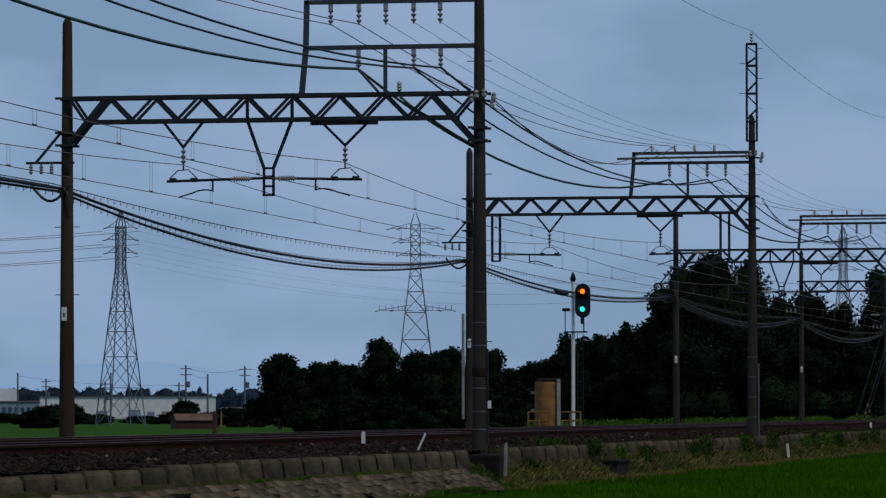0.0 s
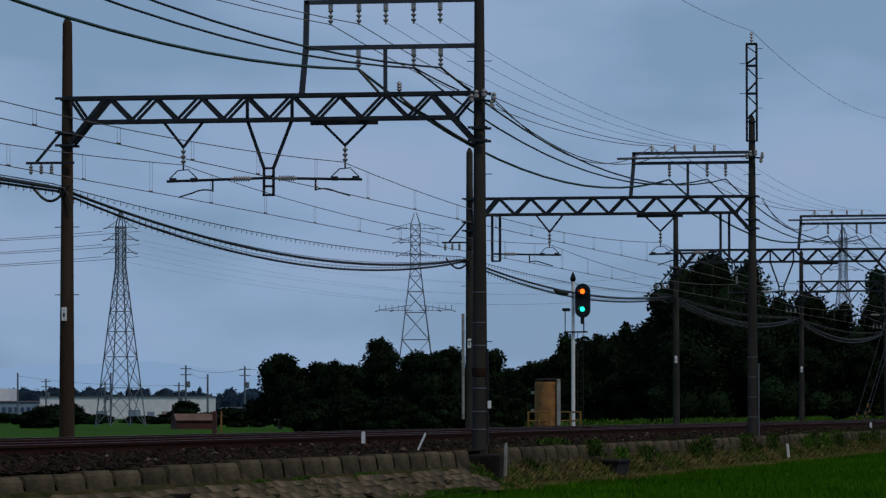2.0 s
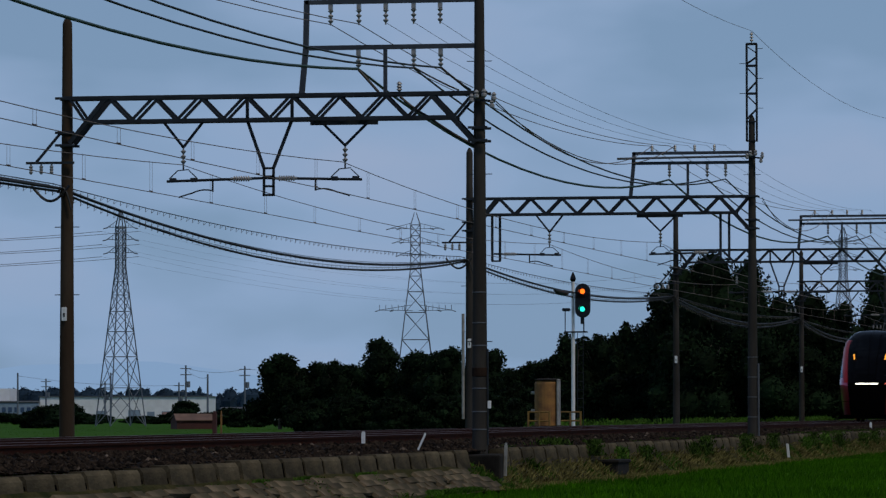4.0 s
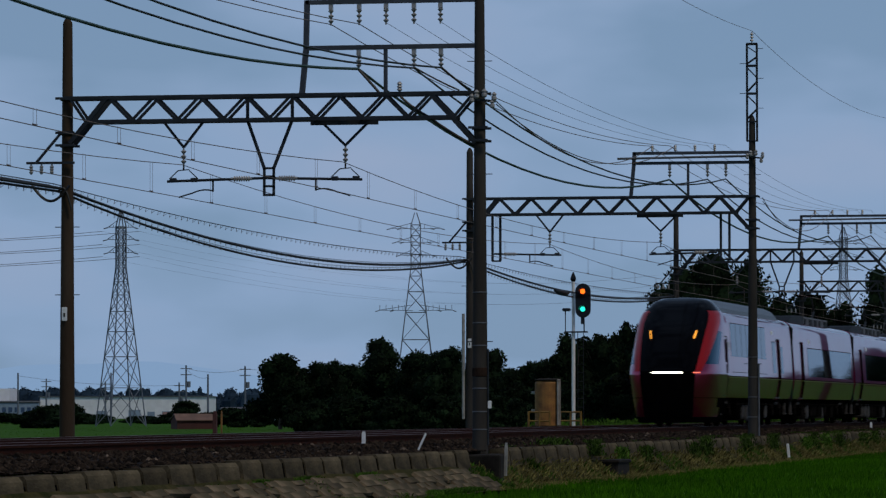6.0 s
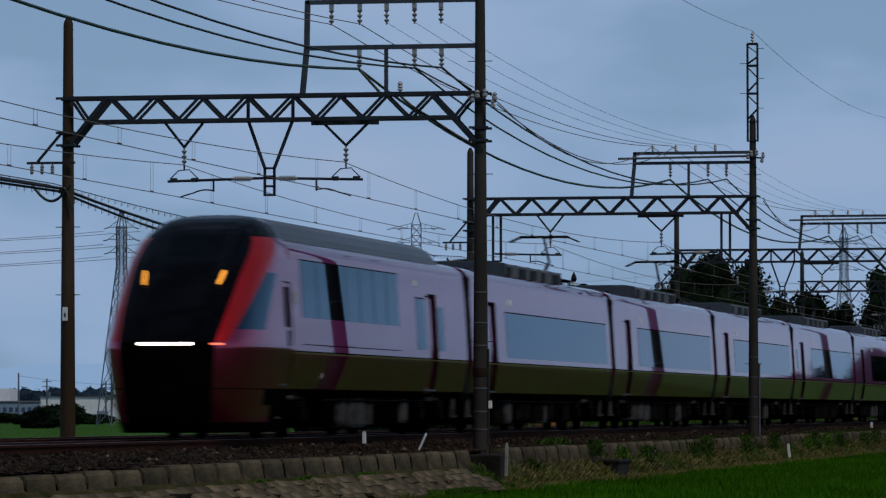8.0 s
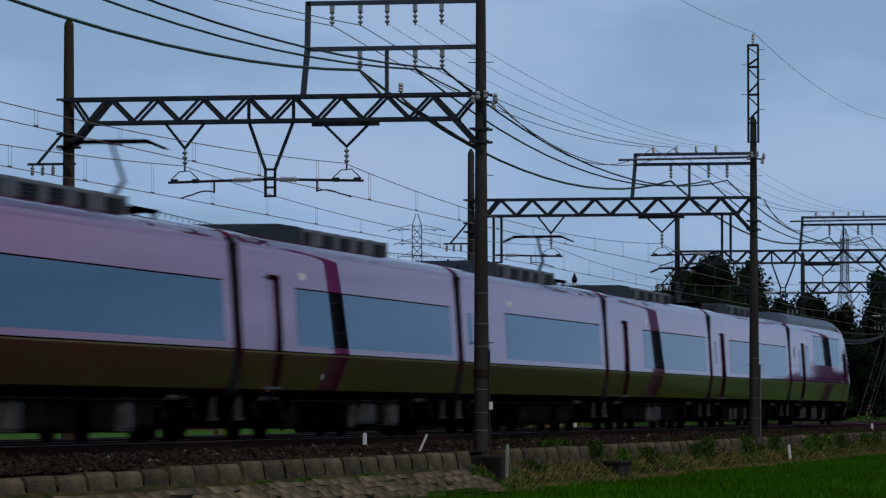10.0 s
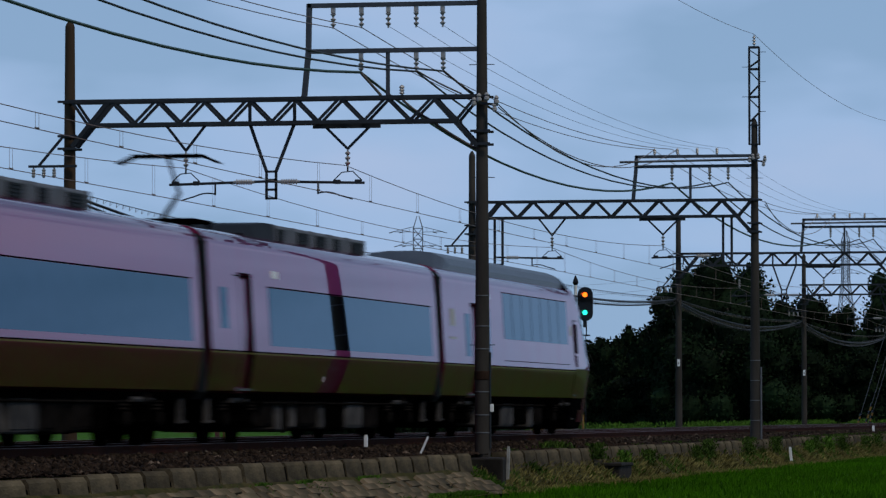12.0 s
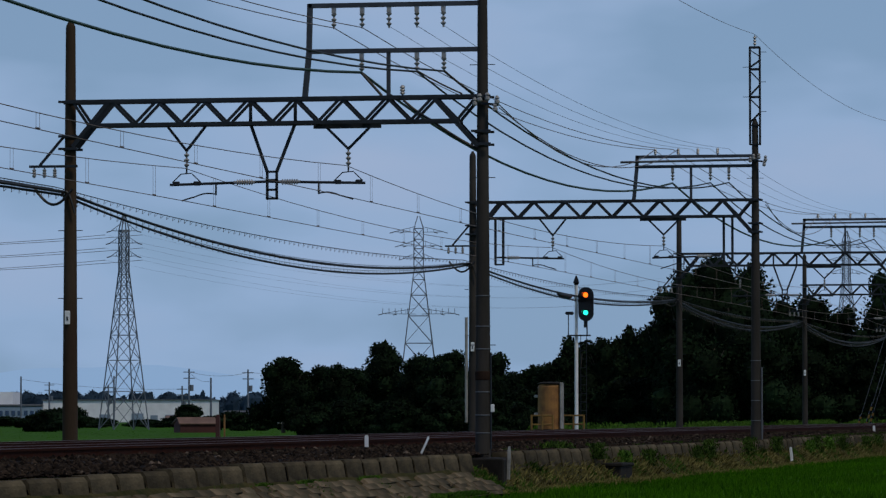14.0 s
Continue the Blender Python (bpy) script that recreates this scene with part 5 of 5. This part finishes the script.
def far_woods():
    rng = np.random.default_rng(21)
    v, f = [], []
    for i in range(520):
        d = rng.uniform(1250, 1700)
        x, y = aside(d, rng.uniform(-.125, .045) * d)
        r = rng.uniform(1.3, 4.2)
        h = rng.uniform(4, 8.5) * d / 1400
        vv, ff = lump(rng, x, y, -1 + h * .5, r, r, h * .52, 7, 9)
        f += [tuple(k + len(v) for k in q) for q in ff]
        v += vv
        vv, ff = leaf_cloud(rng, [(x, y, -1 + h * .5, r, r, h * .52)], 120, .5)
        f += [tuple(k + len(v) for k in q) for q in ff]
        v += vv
    tagged(raw("far_woods", v, f, FARGREEN), "dark line of distant woods, haze put into their colour", "woods", kind="stuff")
    rng = np.random.default_rng(22)
    v = []
    N = 60
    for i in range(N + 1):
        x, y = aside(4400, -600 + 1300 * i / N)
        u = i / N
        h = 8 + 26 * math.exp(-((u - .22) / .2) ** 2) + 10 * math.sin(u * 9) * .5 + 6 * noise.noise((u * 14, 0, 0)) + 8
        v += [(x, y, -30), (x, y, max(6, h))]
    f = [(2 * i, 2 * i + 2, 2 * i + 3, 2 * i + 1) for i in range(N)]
    tagged(raw("backdrop_hills", v, f, HAZE), "pale blue hills on the horizon, haze put into their glow", "hills", kind="structure")


far_woods()


# ---- pylons, factory, shed, utility poles ----
def pylon(d, ac, top, base_w, waist, arms, turn, ticks=False, label="hazy steel lattice power pylon"):
    x, y = aside(d, ac)
    th = empty("power_pylon", x, y, -1.1, label, "pylon", "power pylons", rz=turn)
    zw, ww = waist

    def half(z):
        return base_w + (ww - base_w) * z / zw if z < zw else ww + (.12 - ww) * max(0, (z - (top - 1.6)) / 1.6)
    for sx in (-1, 1):
        for sy in (-1, 1):
            bm = bm_new()
            for a, b in ((0, zw), (zw, top - 1.6), (top - 1.6, top)):
                bar(bm, (sx * half(a), sy * half(a), a - .02), (sx * half(b), sy * half(b), b), .09, .09, (1, .3, 0))
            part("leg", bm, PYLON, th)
    z, lev = 0.0, []
    while z < top - 1.8:
        lev.append(z)
        z += max(.9, half(z) * 2.0)
    lev.append(top - 1.6)
    for a, b in zip(lev, lev[1:]):
        for s in range(4):
            bm = bm_new()
            c, d_ = math.cos(s * math.pi / 2), math.sin(s * math.pi / 2)

            def at(u, zz):
                h = half(zz)
                return (c * h - d_ * u * h, d_ * h + c * u * h, zz)
            bar(bm, at(-1, a), at(1, b), .06, .06, (c, d_, .2))
            bar(bm, at(1, a), at(-1, b), .06, .06, (c, d_, .2))
            bar(bm, at(-1, b), at(1, b), .06, .06, (c, d_, .2))
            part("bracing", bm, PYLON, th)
    r = radians(-turn)
    ax = Vector((math.cos(r + radians(YAW)), math.sin(r + radians(YAW)), 0))
    for z, L in arms:
        for s in (-1, 1):
            bm = bm_new()
            o = ax * s
            for dz in (0, .75):
                bar(bm, o * .4 + Vector((0, 0, z + dz)), o * L + Vector((0, 0, z + .05)), .07, .07, (0, 0, 1))
            for k in (.35, .6, .8):
                bar(bm, o * (L * k) + Vector((0, 0, z)), o * (L * k) + Vector((0, 0, z + .75 * (1 - k))), .05, .05, ax)
            arm = part("crossarm", bm, PYLON, th)
            for k in ((1, .6) if L > 2.5 else (1,)):
                bm = bm_new()
                rod(bm, o * (L * k) + Vector((0, 0, z)), o * (L * k + .5) + Vector((0, 0, z - .12)), .06, seg=6)
                part("insulator", bm, PYLON, arm)
            if ticks and L > 4:
                for k in range(5):
                    bm = bm_new()
                    q = o * (L * (.3 + .17 * k))
                    bar(bm, q + Vector((0, 0, z)), q + Vector((0, 0, z + .75)), .07, .07, ax)
                    part("tick", bm, PYLON, arm)
    return th


pylon(490, -34.4, 22.9, 2.05, (17.0, .42), ((21.2, 1.35), (19.9, 1.45), (18.5, 1.35)), 38)
pylon(600, -3.6, 27.5, 3.1, (20.5, .62), ((25.4, 3.3), (23.6, 2.6), (21.9, 2.1), (14.7, 4.8)), 12, True, "hazy steel lattice power pylon with a broad lower crossarm")
pylon(700, 61.0, 29.5, 2.6, (22, .5), ((27.0, 2.6), (25.0, 2.6), (23.0, 2.6)), 25)
for z in (20.9, 19.5, 18.2):
    for s in (-2.0, 2.0):
        p = Vector((*aside(490, -34.4 + s), z - 1.2))
        q = Vector((*aside(470, -90), z + .2 - 2.5))
        wire("power_line", [p, q], .028, THINWIRE, "thin power line between pylons", "power lines", 1.2, 16)
        q = Vector((*aside(640, 30), z - 1.5))
        wire("power_line", [p, q], .008, THINWIRE, "thin power line between pylons", "power lines", 3.0, 20)


def factory():
    x, y = aside(1000, -73)
    th = empty("factory", x, y, -1.1, "long low white factory hall with blue-grey annex", "factory", rz=YAW)
    bm = bm_new()
    box(bm, -14.8, 22, 0, 30, 0, 4.7)
    hall = part("hall", bm, WALLW, th)
    for i in range(24):
        bm = bm_new()
        box(bm, -14.6 + i * 1.55, -14.48 + i * 1.55, -.08, .02, 1.6, 4.68)
        part("cladding_rib", bm, WALLW, hall)
    for x, w, h in ((-2.5, 2.2, 1.7), (4.5, 2.6, 1.9), (8.6, 1.6, 1.5), (11.8, 2.4, 1.6), (16.5, 2.8, 1.9)):
        bm = bm_new()
        box(bm, x, x + w, -.14, .02, .1, h, .03)
        part("loading_door", bm, WALLB, hall)
    bm = bm_new()
    box(bm, -15, 22.2, -.3, 30.3, 4.7, 4.95)
    part("roof", bm, STEEL_L, th)
    bm = bm_new()
    box(bm, -34, -14.85, -3, 20, 0, 3.4)
    annex = part("annex", bm, WALLB, th)
    for i in range(14):
        bm = bm_new()
        box(bm, -33.5 + i * 1.35, -32.7 + i * 1.35, -3.1, -2.98, 1.5, 2.5, .02)
        part("annex_window", bm, GLASS, annex)
    bm = bm_new()
    box(bm, -34, -14.7, -3.2, 20, 3.4, 3.9, .15)
    part("annex_roof", bm, STEEL_L, th)
    bm = bm_new()
    box(bm, -34, -21.5, 2, 20, 3.9, 6.6)
    part("upper_block", bm, WALLW, th)


def shed():
    x, y = aside(411, -22.4)
    th = empty("field_shed", x, y, -1.22, "small dark red boarded shed with a pale brown roof", "shed", rz=YAW + 18)
    bm = bm_new()
    box(bm, -1.75, 1.75, -1.1, 1.1, -.05, .95)
    part("wall", bm, SHEDWALL, th)
    for s in (-1, 1):
        bm = bm_new()
        bar(bm, (-1.9, s * 1.25, .86), (-1.9 + 3.8, s * 1.25, .86), .02, .02)
        v = [bm.verts.new(p) for p in ((-1.9, s * 1.3, .88), (1.9, s * 1.3, .88), (1.75, 0, 1.42), (-1.75, 0, 1.42), (-1.9, s * 1.3, .95), (1.9, s * 1.3, .95), (1.75, 0, 1.5), (-1.75, 0, 1.5))]
        for q in HEX:
            bm.faces.new([v[i] for i in q])
        part("roof", bm, ROOFTILE, th)
    for s in (-1, 1):
        bm = bm_new()
        v = [bm.verts.new((s * 1.72, a, z)) for a, z in ((-1.1, .95), (1.1, .95), (0, 1.4))]
        bm.faces.new(v)
        part("gable", bm, SHEDWALL, th)
    for i in range(12):
        bm = bm_new()
        box(bm, -1.7 + i * .29, -1.47 + i * .29, -1.13, -1.09, .02, .92)
        part("board", bm, SHEDWALL, th)


def utility_pole(d, ac, h, arms=2):
    x, y = aside(d, ac)
    th = empty("utility_pole", x, y, -1.1, "distant concrete utility pole with crossarms", "utility pole", "distant utility poles", rz=YAW + 20)
    bm = bm_new()
    rod(bm, (0, 0, -.1), (0, 0, h), .16, .11, 8)
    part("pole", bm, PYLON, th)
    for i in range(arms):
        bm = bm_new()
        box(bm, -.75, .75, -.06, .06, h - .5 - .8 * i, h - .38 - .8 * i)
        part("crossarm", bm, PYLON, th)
    if arms > 1:
        bm = bm_new()
        rod(bm, (.35, 0, h - 2.9), (.35, 0, h - 2.1), .25, seg=10)
        part("transformer", bm, PYLON, th)


factory()
shed()
POLES = ((600, -33.6, 7.6, 2), (600, -25.9, 7.5, 2), (560, -28.7, 6.1, 0), (620, -57.4, 6.8, 0), (640, -36.8, 5.6, 2), (640, -46.3, 7.0, 0), (700, -60.5, 6.6, 2), (700, -51.5, 6.2, 2), (560, -13.2, 8.0, 2), (500, -1.0, 7.6, 2), (640, -22.0, 5.2, 2))
for d, ac, h, arms in POLES:
    utility_pole(d, ac, h, arms)
for (d0, a0, h0, _), (d1, a1, h1, _) in ((POLES[0], POLES[1]), (POLES[0], POLES[2]), (POLES[3], POLES[4]), (POLES[1], POLES[8])):
    wire("power_line", [(*aside(d0, a0), h0 - 1.5), (*aside(d1, a1), h1 - 1.5)], .02, THINWIRE, "thin wire between distant poles", "power lines", .5)
for i, (d, ac, w, h) in enumerate(((700, -41.5, 2.4, 1.5), (560, -25.4, 3.4, 2.1), (560, -19.6, 3.0, 2.6), (540, -22.2, 2.4, 1.9))):
    x, y = aside(d, ac)
    th = empty("small_house", x, y, -1.1, "small distant pale building with a low roof", "house", "distant small buildings", rz=YAW + 12 * i)
    bm = bm_new()
    box(bm, -w / 2, w / 2, -1.4, 1.4, 0, h * .72)
    part("wall", bm, WALLW if i % 2 == 0 else WALLB, th)
    bm = bm_new()
    v = [bm.verts.new(p) for p in ((-w * .56, -1.6, h * .72), (w * .56, -1.6, h * .72), (w * .56, 1.6, h * .72), (-w * .56, 1.6, h * .72), (-w * .5, 0, h), (w * .5, 0, h))]
    for q in ((0, 1, 5, 4), (2, 3, 4, 5), (1, 2, 5), (3, 0, 4), (3, 2, 1, 0)):
        bm.faces.new([v[k] for k in q])
    part("roof", bm, STEEL_L if i % 2 else ROOFTILE, th)


def motions():
    """All cars run at one speed along the near track."""
    for k, car in enumerate(CARS):
        off = 0 if k == 0 else PITCH_CAR * (k - 1) if k < 7 else PITCH_CAR * 6
        rz = 180 if k == 7 else 0
        rows = []
        for i in range(29):
            t = i * .5
            y = 98.38 - 31.42 * (t - 8) - .145 * (t - 8) ** 2 + off
            a, b = (y - 16.8, y - 3.3) if k == 0 else (y + 3.3, y + 17.4)
            xa, xb = bend(a), bend(b)
            slope = (xb - xa) / (b - a)
            rows.append((t, pose(TRACK_N + xa + (y - a) * slope, y, 0, 0, 0, rz - math.degrees(slope))))
        walk(car, rows)


motions()
